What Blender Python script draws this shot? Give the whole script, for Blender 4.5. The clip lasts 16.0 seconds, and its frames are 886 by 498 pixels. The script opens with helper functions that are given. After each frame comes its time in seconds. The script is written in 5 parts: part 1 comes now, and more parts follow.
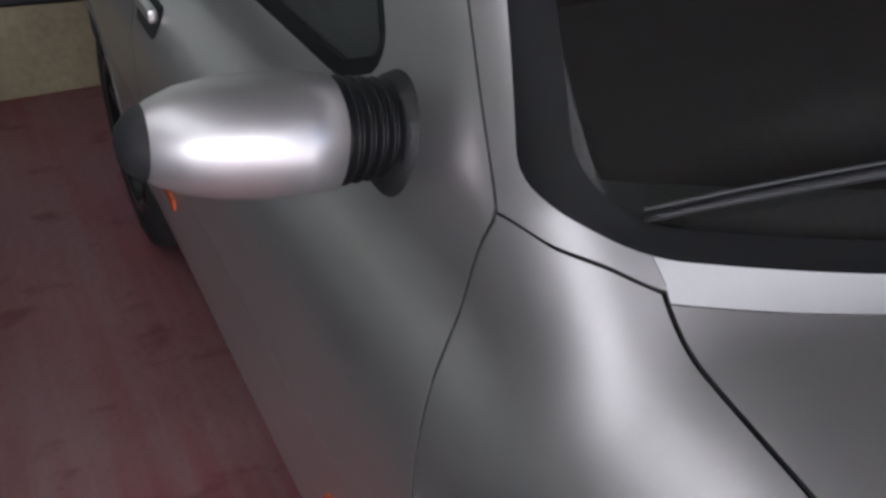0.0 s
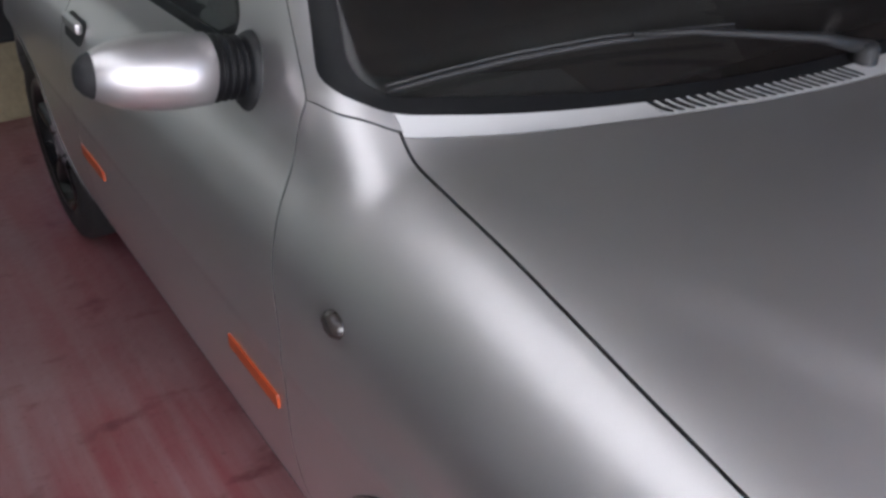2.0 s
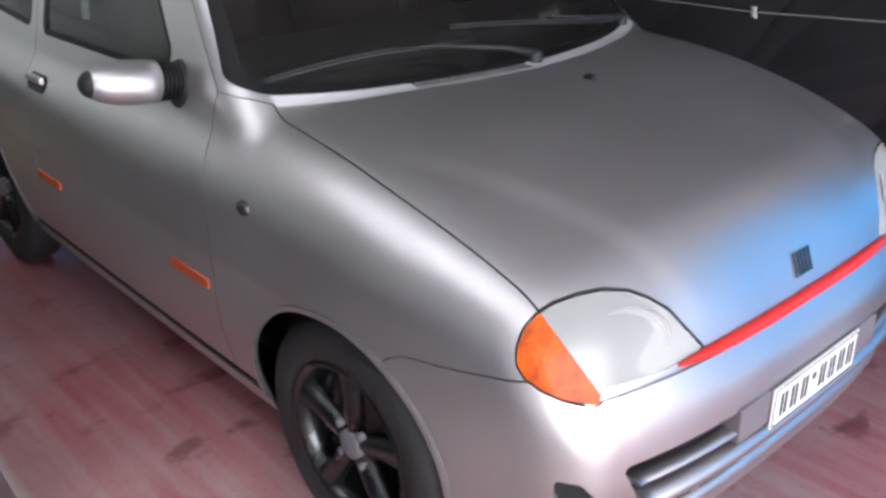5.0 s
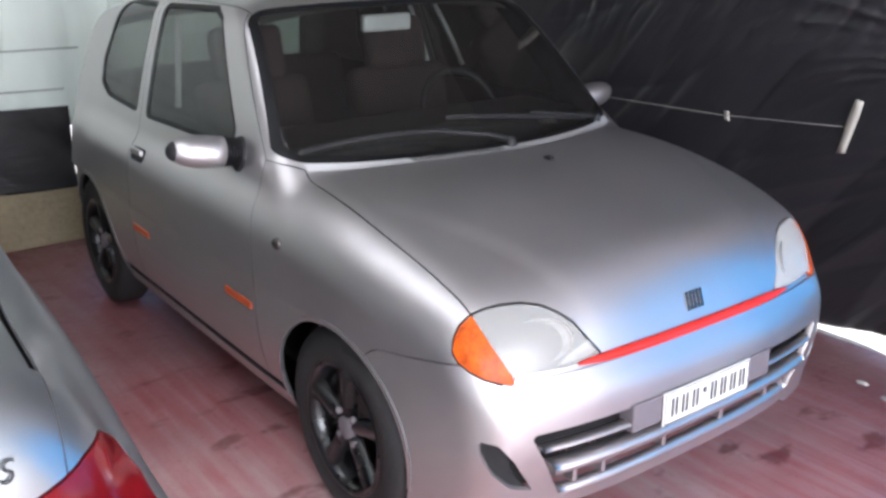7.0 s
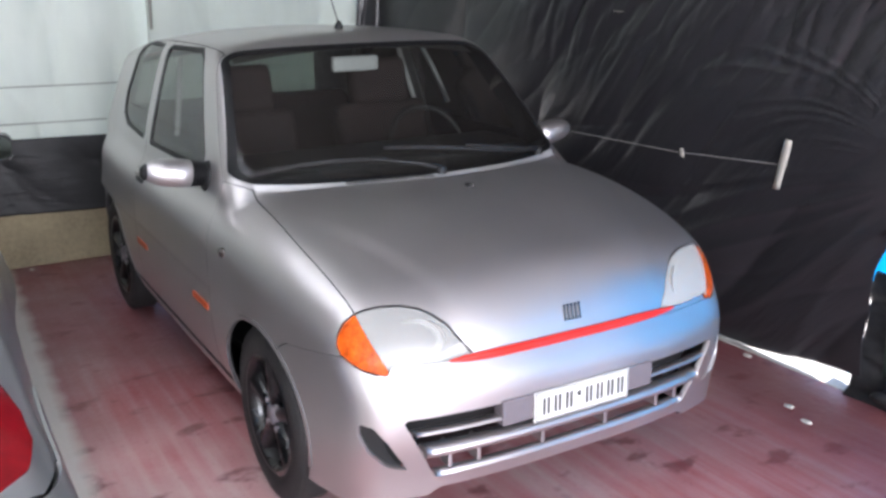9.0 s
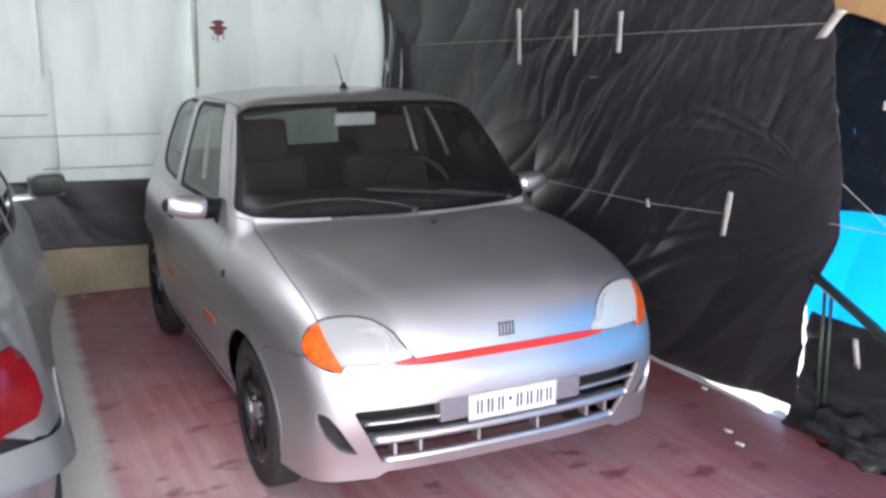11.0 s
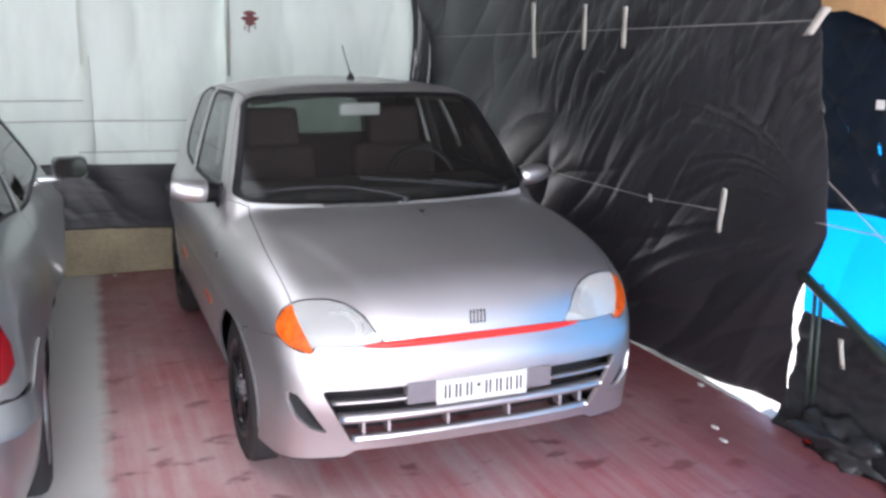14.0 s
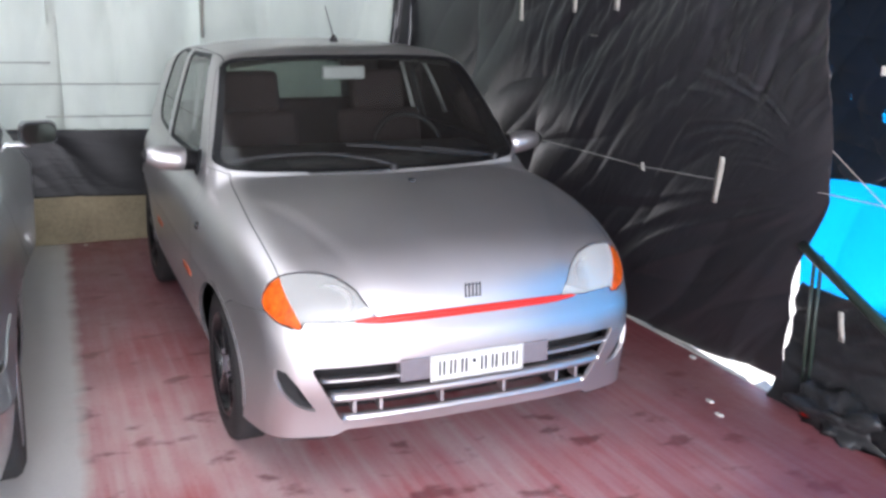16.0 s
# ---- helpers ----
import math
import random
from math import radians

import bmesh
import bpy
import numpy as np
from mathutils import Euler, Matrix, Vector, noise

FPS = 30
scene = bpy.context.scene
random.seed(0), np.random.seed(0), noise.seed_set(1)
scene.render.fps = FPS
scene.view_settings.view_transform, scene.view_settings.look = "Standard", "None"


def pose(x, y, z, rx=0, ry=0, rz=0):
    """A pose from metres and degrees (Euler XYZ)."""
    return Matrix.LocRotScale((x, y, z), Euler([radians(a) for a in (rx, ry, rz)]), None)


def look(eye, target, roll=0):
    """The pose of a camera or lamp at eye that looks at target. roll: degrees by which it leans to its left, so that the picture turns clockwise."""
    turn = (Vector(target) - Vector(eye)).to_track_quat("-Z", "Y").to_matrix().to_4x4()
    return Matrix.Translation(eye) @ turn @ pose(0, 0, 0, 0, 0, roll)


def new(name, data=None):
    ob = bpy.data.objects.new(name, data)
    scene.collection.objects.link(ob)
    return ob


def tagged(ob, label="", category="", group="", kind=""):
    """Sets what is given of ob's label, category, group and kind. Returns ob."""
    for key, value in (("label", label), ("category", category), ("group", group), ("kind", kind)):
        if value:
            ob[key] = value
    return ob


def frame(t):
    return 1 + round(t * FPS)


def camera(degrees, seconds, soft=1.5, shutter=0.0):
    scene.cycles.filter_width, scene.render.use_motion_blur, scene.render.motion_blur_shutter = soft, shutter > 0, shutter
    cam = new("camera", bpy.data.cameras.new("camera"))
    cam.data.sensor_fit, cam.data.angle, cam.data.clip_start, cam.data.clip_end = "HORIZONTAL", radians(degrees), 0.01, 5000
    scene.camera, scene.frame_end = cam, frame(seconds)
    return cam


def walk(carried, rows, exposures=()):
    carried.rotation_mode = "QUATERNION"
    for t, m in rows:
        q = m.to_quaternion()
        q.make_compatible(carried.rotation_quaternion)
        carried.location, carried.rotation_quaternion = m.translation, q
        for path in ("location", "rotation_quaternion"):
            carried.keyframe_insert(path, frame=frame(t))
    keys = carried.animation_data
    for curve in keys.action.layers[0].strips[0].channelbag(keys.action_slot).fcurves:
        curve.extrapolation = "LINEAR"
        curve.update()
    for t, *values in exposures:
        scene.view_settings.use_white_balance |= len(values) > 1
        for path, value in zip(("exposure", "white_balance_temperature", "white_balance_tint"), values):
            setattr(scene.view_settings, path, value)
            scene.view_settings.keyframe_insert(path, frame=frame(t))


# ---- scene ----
cam = camera(51.2, 16.0, soft=3.0)
ROWS = [
    (0.0, -1.0107, -0.0210, 1.3108, 56.73, -1.02, -27.25),
    (0.5, -1.0709, -0.1309, 1.3264, 58.17, 0.10, -32.94),
    (1.0, -1.1255, -0.2663, 1.3580, 58.63, 0.18, -36.74),
    (1.5, -1.1344, -0.3950, 1.3864, 58.79, 0.47, -34.79),
    (2.0, -1.1616, -0.5339, 1.3910, 59.30, 0.48, -33.53),
    (2.5, -1.2314, -0.6229, 1.4083, 60.17, 1.61, -38.38),
    (3.0, -1.3471, -0.7770, 1.3983, 60.92, 1.27, -43.08),
    (3.5, -1.4099, -0.9244, 1.4329, 62.43, 1.43, -43.11),
    (4.0, -1.4725, -1.0722, 1.4549, 62.70, 0.08, -41.17),
    (4.5, -1.5766, -1.1953, 1.4740, 63.66, 0.57, -42.84),
    (7.0, -1.8843, -2.0002, 1.5739, 71.52, 0.54, -36.69),
    (7.5, -1.8931, -2.1253, 1.5937, 72.28, 1.93, -37.19),
    (8.0, -1.8096, -2.2766, 1.5915, 72.69, 1.58, -32.18),
    (8.5, -1.6990, -2.4313, 1.6002, 73.18, 0.73, -31.23),
    (11.0, -1.5729, -3.2424, 1.6380, 77.50, -0.04, -26.37),
    (11.5, -1.5619, -3.3461, 1.6430, 76.42, 0.13, -25.65),
    (12.0, -1.4023, -3.3974, 1.6555, 77.05, -2.38, -24.72),
    (12.5, -1.3127, -3.4314, 1.6541, 77.49, -0.63, -23.19),
    (13.0, -1.3137, -3.4359, 1.6585, 76.43, -2.27, -22.06),
    (13.5, -1.3049, -3.4516, 1.6475, 76.68, -1.11, -21.74),
    (14.0, -1.3100, -3.4552, 1.6472, 76.96, -0.65, -21.97),
    (14.5, -1.3146, -3.4550, 1.6488, 76.49, -0.97, -22.23),
    (15.0, -1.3129, -3.4428, 1.6461, 75.92, -1.32, -22.07),
    (15.5, -1.3178, -3.4035, 1.6287, 75.14, -1.28, -21.56),
    (16.0, -1.3317, -3.2930, 1.6264, 74.94, -1.12, -23.76),
]
EXPOSURES = [(t, e, k, 18) for t, e, k in ((0.0, 0.58, 6250), (1.5, 0.82, 6250), (3.0, 1.15, 6200), (4.5, 1.18, 6250), (7.0, 1.32, 6250), (8.5, 1.32, 6250), (11.0, 1.38, 6200), (16.0, 1.38, 6200))]
walk(cam, [(t, pose(x, y, z, rx, ry, rz)) for t, x, y, z, rx, ry, rz in ROWS], EXPOSURES)

# ---- light: daylight through the open front, the thin sheets and the gaps ----
SUN_AZ, SUN_EL = radians(75), radians(62)
world = bpy.data.worlds.new("sky")
scene.world = world
world.use_nodes = True
wn = world.node_tree.nodes
sky = wn.new("ShaderNodeTexSky")
sky.sky_type, sky.sun_disc, sky.sun_elevation, sky.sun_rotation = "NISHITA", False, SUN_EL, SUN_AZ
world.node_tree.links.new(sky.outputs[0], wn["Background"].inputs[0])
wn["Background"].inputs[1].default_value = 0.13
sun = new("sun", bpy.data.lights.new("sun", "SUN"))
sun.data.energy, sun.data.angle, sun.data.color = 5.0, radians(0.5), (1.0, 0.95, 0.88)
sun.matrix_world = look((0, 0, 0), (-math.sin(SUN_AZ) * math.cos(SUN_EL), -math.cos(SUN_AZ) * math.cos(SUN_EL), -math.sin(SUN_EL)))


def area_lamp(name, eye, target, sx, sy, watts, colour):
    ob = new(name, bpy.data.lights.new(name, "AREA"))
    ob.data.shape, ob.data.size, ob.data.size_y, ob.data.energy, ob.data.color = "RECTANGLE", sx, sy, watts, colour
    ob.matrix_world = look(eye, target)
    return ob


area_lamp("front_opening_light", (-1.6, -5.7, 1.5), (-1.3, 0.0, 1.0), 4.6, 2.1, 185, (0.96, 0.985, 1.0))


# ---- materials ----
def material(name, colour, rough=0.5, metal=0.0, vary=0.12, scale=6.0, bump=0.0, bump_scale=60.0, coat=0.0, fine=40.0, stretch=(1, 1, 1), spec=0.5, rough_vary=0.1):
    """A surface with colour variation at two scales, uneven gloss and a fine relief."""
    m = bpy.data.materials.new(name)
    m.use_nodes = True
    n, l = m.node_tree.nodes, m.node_tree.links
    b = n["Principled BSDF"]
    tc = n.new("ShaderNodeTexCoord")
    mp = n.new("ShaderNodeMapping")
    mp.inputs["Scale"].default_value = stretch
    l.new(tc.outputs["Object"], mp.inputs[0])
    big, small = n.new("ShaderNodeTexNoise"), n.new("ShaderNodeTexNoise")
    big.inputs["Scale"].default_value, small.inputs["Scale"].default_value = scale, fine
    big.inputs["Detail"].default_value, small.inputs["Detail"].default_value = 5, 3
    l.new(mp.outputs[0], big.inputs[0])
    l.new(mp.outputs[0], small.inputs[0])
    mix = n.new("ShaderNodeMath")
    mix.operation = "MULTIPLY_ADD"
    mix.inputs[1].default_value = 0.6
    l.new(big.outputs[0], mix.inputs[0])
    half = n.new("ShaderNodeMath")
    half.operation = "MULTIPLY"
    half.inputs[1].default_value = 0.4
    l.new(small.outputs[0], half.inputs[0])
    l.new(half.outputs[0], mix.inputs[2])
    ramp = n.new("ShaderNodeMapRange")
    ramp.inputs[1].default_value, ramp.inputs[2].default_value = 0.3, 0.7
    ramp.inputs[3].default_value, ramp.inputs[4].default_value = 1 - vary, 1 + vary
    l.new(mix.outputs[0], ramp.inputs[0])
    mul = n.new("ShaderNodeVectorMath")
    mul.operation = "SCALE"
    mul.inputs[0].default_value = colour
    l.new(ramp.outputs[0], mul.inputs["Scale"])
    l.new(mul.outputs[0], b.inputs["Base Color"])
    rr = n.new("ShaderNodeMapRange")
    rr.inputs[1].default_value, rr.inputs[2].default_value = 0.3, 0.7
    rr.inputs[3].default_value, rr.inputs[4].default_value = rough * (1 - rough_vary), rough * (1 + rough_vary)
    l.new(mix.outputs[0], rr.inputs[0])
    l.new(rr.outputs[0], b.inputs["Roughness"])
    b.inputs["Metallic"].default_value, b.inputs["Coat Weight"].default_value = metal, coat
    b.inputs["Coat Roughness"].default_value = 0.06
    b.inputs["Specular IOR Level"].default_value = spec
    if bump:
        bt, bp = n.new("ShaderNodeTexNoise"), n.new("ShaderNodeBump")
        bt.inputs["Scale"].default_value, bt.inputs["Detail"].default_value = bump_scale, 4
        bp.inputs["Strength"].default_value, bp.inputs["Distance"].default_value = bump, 0.01
        bp.name = "Bump"
        l.new(mp.outputs[0], bt.inputs[0])
        l.new(bt.outputs[0], bp.inputs["Height"])
        l.new(bp.outputs[0], b.inputs["Normal"])
    return m


def thin_glass(name, tint, rough=0.02, haze=0.02, haze_colour=(0.35, 0.33, 0.31)):
    m = bpy.data.materials.new(name)
    m.use_nodes = True
    n, l = m.node_tree.nodes, m.node_tree.links
    n.remove(n["Principled BSDF"])
    clear, gloss, mix, fres = n.new("ShaderNodeBsdfTransparent"), n.new("ShaderNodeBsdfGlossy"), n.new("ShaderNodeMixShader"), n.new("ShaderNodeFresnel")
    clear.inputs[0].default_value = (*tint, 1)
    gloss.inputs["Roughness"].default_value = rough
    fres.inputs[0].default_value = 1.5
    veil = n.new("ShaderNodeBsdfDiffuse")
    veil.inputs[0].default_value = (*haze_colour, 1)
    film = n.new("ShaderNodeMixShader")
    film.inputs[0].default_value = haze
    l.new(fres.outputs[0], mix.inputs[0])
    l.new(clear.outputs[0], mix.inputs[1])
    l.new(gloss.outputs[0], mix.inputs[2])
    l.new(mix.outputs[0], film.inputs[1])
    l.new(veil.outputs[0], film.inputs[2])
    l.new(film.outputs[0], n["Material Output"].inputs[0])
    return m


def sheet_material(name, colour, through_colour, share, rough=0.35, bump=0.3, stretch=(1, 1, 1), gloss=0.25, creases=0.0, slant=0.0, smooth_from=None):
    """Thin plastic sheeting that lets some light through."""
    m = material(name, colour, rough, vary=0.1, scale=1.5, bump=bump, bump_scale=7, fine=9, stretch=stretch, spec=gloss)
    n, l = m.node_tree.nodes, m.node_tree.links
    if creases:
        # fine parallel creases across the folds
        tc, turned, long, t, bp = (n.new("ShaderNode" + k) for k in ("TexCoord", "Mapping", "Mapping", "TexNoise", "Bump"))
        turned.inputs["Rotation"].default_value = (radians(slant), 0, 0)
        long.inputs["Scale"].default_value = (1, 9, 1.1)
        t.inputs["Scale"].default_value, t.inputs["Detail"].default_value, t.inputs["Distortion"].default_value = 4.0, 5, 0.6
        bp.inputs["Strength"].default_value, bp.inputs["Distance"].default_value = creases, 0.02
        l.new(tc.outputs["Object"], turned.inputs[0])
        l.new(turned.outputs[0], long.inputs[0])
        l.new(long.outputs[0], t.inputs[0])
        l.new(t.outputs[0], bp.inputs["Height"])
        l.new(n["Bump"].outputs[0], bp.inputs["Normal"])
        l.new(bp.outputs[0], n["Principled BSDF"].inputs["Normal"])
        if smooth_from is not None:
            # stretched flat towards the far end
            sep, taut = n.new("ShaderNodeSeparateXYZ"), n.new("ShaderNodeMapRange")
            taut.inputs[1].default_value, taut.inputs[2].default_value = smooth_from, smooth_from + 0.9
            taut.inputs[3].default_value, taut.inputs[4].default_value = creases, creases * 0.15
            l.new(tc.outputs["Object"], sep.inputs[0])
            l.new(sep.outputs[1], taut.inputs[0])
            l.new(taut.outputs[0], bp.inputs["Strength"])
    tr, mix = n.new("ShaderNodeBsdfTranslucent"), n.new("ShaderNodeMixShader")
    tr.inputs[0].default_value = (*through_colour, 1)
    mix.inputs[0].default_value = share
    l.new(n["Principled BSDF"].outputs[0], mix.inputs[1])
    l.new(tr.outputs[0], mix.inputs[2])
    l.new(mix.outputs[0], n["Material Output"].inputs[0])
    return m


SILVER = material("silver_paint", (0.575, 0.55, 0.55), 0.40, metal=0.90, vary=0.07, scale=3, fine=900, coat=0.45, rough_vary=0.12)
# body silver in a paler copy: the cowl's brightness is put into its colour
COWL_BRIGHT = material("brightened_cowl_silver", (0.70, 0.69, 0.69), 0.42, metal=0.35, vary=0.05, scale=4, fine=600, coat=0.2)
SILVER2 = material("cool_silver_paint", (0.43, 0.45, 0.455), 0.32, metal=0.88, vary=0.07, scale=3, fine=900, coat=0.5)
INNER = material("dark_underbody", (0.012, 0.012, 0.013), 0.8)
SEAM = material("seam_shade_paint", (0.10, 0.098, 0.10), 0.6, metal=0.3, vary=0.3, scale=40)
RUBBER = material("black_rubber", (0.007, 0.007, 0.008), 0.5, bump=0.02, bump_scale=200, spec=0.25)
TYRE = material("tyre_rubber", (0.022, 0.021, 0.021), 0.7, vary=0.3, bump=0.3, bump_scale=120)
BLACKPL = material("black_plastic", (0.014, 0.014, 0.015), 0.62, bump=0.1, bump_scale=300)
BLACKGL = material("gloss_black_paint", (0.006, 0.006, 0.007), 0.28, coat=0.3)
GREYPL = material("grey_plastic", (0.17, 0.15, 0.165), 0.55, bump=0.08, bump_scale=300)
REDTRIM = material("red_trim", (0.75, 0.03, 0.02), 0.35, vary=0.06)
ORANGE = material("orange_strip", (0.50, 0.075, 0.015), 0.45)
WHITEP = material("white_plate", (0.78, 0.78, 0.74), 0.4, vary=0.05)
INK = material("black_ink", (0.015, 0.015, 0.015), 0.5)
FABRIC = material("seat_fabric", (0.034, 0.022, 0.021), 0.9, vary=0.25, bump=0.3, bump_scale=300)
DASH = material("dash_plastic", (0.022, 0.021, 0.022), 0.6, bump=0.15, bump_scale=250)
# haze stands in for reflections: brownish in the windows, paler at the sides
GLASS = thin_glass("window_glass", (0.50, 0.55, 0.52), 0.02, 0.025, (0.38, 0.32, 0.30))
SIDEGLASS = thin_glass("side_window_glass", (0.50, 0.55, 0.52), 0.02, 0.06, (0.5, 0.5, 0.48))
LENS = thin_glass("lamp_lens", (0.93, 0.93, 0.92), 0.25, 0.28, (0.64, 0.64, 0.62))
TAPE = material("masking_tape", (0.52, 0.50, 0.45), 0.6, vary=0.1, bump=0.15, bump_scale=80)
STRING = material("string", (0.35, 0.34, 0.32), 0.8)
TAN = material("tan_board", (0.55, 0.33, 0.15), 0.6, vary=0.15)
GREENMETAL = material("dark_green_metal", (0.03, 0.045, 0.035), 0.35, vary=0.2)
STONE = material("rendered_stone", (0.30, 0.25, 0.16), 0.85, vary=0.3, scale=3, bump=0.5, bump_scale=25)
PALE = material("pale_concrete", (0.55, 0.54, 0.5), 0.85, vary=0.2, bump=0.4, bump_scale=30)
PLASTER = material("plaster", (0.34, 0.33, 0.31), 0.85, vary=0.12, scale=2, bump=0.2, bump_scale=20)
TARP = sheet_material("black_sheeting", (0.028, 0.028, 0.032), (0.012, 0.012, 0.013), 0.1, rough=0.33, bump=0.16, gloss=0.7, creases=0.22, slant=-45, smooth_from=1.0)
SKIRT = sheet_material("dull_black_sheeting", (0.026, 0.026, 0.028), (0.012, 0.012, 0.013), 0.1, rough=0.42, bump=0.3, gloss=0.45, creases=0.25, slant=35)
ROOFSHEET = sheet_material("roof_sheeting", (0.72, 0.74, 0.72), (0.93, 0.95, 0.93), 0.92, rough=0.5, bump=0.2)
ROOFGREY = material("weathered_roof_sheet", (0.40, 0.41, 0.39), 0.6, vary=0.25, scale=2)
BLUETARP = sheet_material("blue_tarpaulin", (0.02, 0.28, 0.42), (0.02, 0.53, 0.82), 0.8, rough=0.4, bump=0.4)
WHITESHEET = sheet_material("white_sheeting", (0.74, 0.77, 0.72), (0.8, 0.85, 0.8), 0.35, rough=0.5, bump=0.25, stretch=(1.5, 1, 0.4))
AMBERIN = material("amber_lens", (0.60, 0.085, 0.003), 0.4, coat=0.12, vary=0.6, scale=34, fine=90, bump=0.3, bump_scale=110, spec=0.2)
REDLENS = material("red_lens", (0.15, 0.004, 0.007), 0.18, coat=0.4, vary=0.3, scale=9, spec=0.3)


def floor_material():
    """Worn red floor paint: patches scrubbed to grey, streaks along the bays and darker red stains."""
    m = material("red_floor_paint", (0.3, 0.1, 0.1), 0.42, bump=0.25, bump_scale=35, spec=0.5, rough_vary=0.3)
    n, l = m.node_tree.nodes, m.node_tree.links
    b, tc = n["Principled BSDF"], n.new("ShaderNodeTexCoord")

    def noise_of(scale, stretch, lo, hi, detail=6.0, turn=0.0, shift=0.0):
        mp, t, r = n.new("ShaderNodeMapping"), n.new("ShaderNodeTexNoise"), n.new("ShaderNodeMapRange")
        mp.inputs["Scale"].default_value = stretch
        mp.inputs["Rotation"].default_value = (0, 0, radians(turn))
        mp.inputs["Location"].default_value = (shift, shift, 0)
        t.inputs["Scale"].default_value, t.inputs["Detail"].default_value = scale, detail
        r.inputs[1].default_value, r.inputs[2].default_value = lo, hi
        l.new(tc.outputs["Object"], mp.inputs[0])
        l.new(mp.outputs[0], t.inputs[0])
        l.new(t.outputs[0], r.inputs[0])
        return r.outputs[0]

    def blend(fac, a, c):
        mx = n.new("ShaderNodeMix")
        mx.data_type = "RGBA"
        l.new(fac, mx.inputs[0])
        if isinstance(a, tuple):
            mx.inputs[6].default_value = (*a, 1)
        else:
            l.new(a, mx.inputs[6])
        mx.inputs[7].default_value = (*c, 1)
        return mx.outputs[2]

    def weigh(sock, k):
        x = n.new("ShaderNodeMath")
        x.operation = "MULTIPLY"
        x.inputs[1].default_value = k
        l.new(sock, x.inputs[0])
        return x.outputs[0]

    col = blend(noise_of(1.3, (1, 1, 1), 0.35, 0.65), (0.38, 0.09, 0.10), (0.50, 0.22, 0.23))
    col = blend(weigh(noise_of(3.4, (6, 0.3, 1), 0.40, 0.78, detail=9, turn=3), 0.5), col, (0.60, 0.53, 0.52))
    col = blend(weigh(noise_of(1.5, (1.3, 0.7, 1), 0.46, 0.72, detail=8, shift=3.1), 0.65), col, (0.54, 0.46, 0.45))
    col = blend(weigh(noise_of(5.5, (0.85, 1.25, 1), 0.585, 0.66, detail=8, shift=7.7), 0.65), col, (0.12, 0.014, 0.018))
    col = blend(weigh(noise_of(60, (1, 1, 1), 0.60, 0.75), 0.35), col, (0.10, 0.03, 0.03))
    # darker back of the bay: dark paint left, and shade put into the colour
    sp, back_darkening, wb = n.new("ShaderNodeSeparateXYZ"), n.new("ShaderNodeMapRange"), n.new("ShaderNodeMath")
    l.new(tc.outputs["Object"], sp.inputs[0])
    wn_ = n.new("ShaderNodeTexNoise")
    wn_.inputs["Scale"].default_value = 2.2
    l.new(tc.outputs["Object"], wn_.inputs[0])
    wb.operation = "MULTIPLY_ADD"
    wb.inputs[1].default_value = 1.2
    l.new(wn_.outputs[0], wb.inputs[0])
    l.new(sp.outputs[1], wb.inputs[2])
    back_darkening.inputs[1].default_value, back_darkening.inputs[2].default_value = 0.9, 2.2
    l.new(wb.outputs[0], back_darkening.inputs[0])
    col = blend(weigh(back_darkening.outputs[0], 0.68), col, (0.12, 0.024, 0.029))
    # darker red towards the black sheet, its edge broken up by noise
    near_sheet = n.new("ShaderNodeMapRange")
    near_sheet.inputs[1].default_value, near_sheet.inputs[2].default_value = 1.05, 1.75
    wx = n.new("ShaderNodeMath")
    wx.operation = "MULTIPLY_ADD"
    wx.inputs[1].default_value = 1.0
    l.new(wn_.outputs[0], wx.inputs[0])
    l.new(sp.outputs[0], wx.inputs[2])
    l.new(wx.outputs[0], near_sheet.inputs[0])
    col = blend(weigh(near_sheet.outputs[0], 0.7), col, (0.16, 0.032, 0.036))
    # a bare grey lane beside the other car
    sep, edge, lane = n.new("ShaderNodeSeparateXYZ"), n.new("ShaderNodeMapRange"), n.new("ShaderNodeMath")
    l.new(tc.outputs["Object"], sep.inputs[0])
    wob = n.new("ShaderNodeTexNoise")
    wob.inputs["Scale"].default_value = 6
    l.new(tc.outputs["Object"], wob.inputs[0])
    lane.operation = "MULTIPLY_ADD"
    lane.inputs[1].default_value = 0.06
    l.new(wob.outputs[0], lane.inputs[0])
    l.new(sep.outputs[0], lane.inputs[2])
    edge.inputs[1].default_value, edge.inputs[2].default_value = -1.205, -1.265
    skew = n.new("ShaderNodeMath")
    skew.operation = "MULTIPLY_ADD"
    skew.inputs[1].default_value = -0.023
    l.new(sep.outputs[1], skew.inputs[0])
    l.new(lane.outputs[0], skew.inputs[2])
    l.new(skew.outputs[0], edge.inputs[0])
    grey = n.new("ShaderNodeMix")
    grey.data_type = "RGBA"
    l.new(weigh(edge.outputs[0], 0.9), grey.inputs[0])
    l.new(col, grey.inputs[6])
    grey.inputs[7].default_value = (0.58, 0.57, 0.54, 1)
    l.new(grey.outputs[2], b.inputs["Base Color"])
    return m


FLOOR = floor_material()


# ---- mesh helpers ----
def mesh_object(name, verts, faces, mat, parent=None, label="", smooth=True):
    me = bpy.data.meshes.new(name)
    me.from_pydata([tuple(map(float, v)) for v in verts], [], [tuple(map(int, f)) for f in faces])
    me.materials.append(mat)
    if smooth:
        me.polygons.foreach_set("use_smooth", [True] * len(me.polygons))
    me.update()
    ob = new(name, me)
    ob.parent = parent
    return tagged(ob, label)


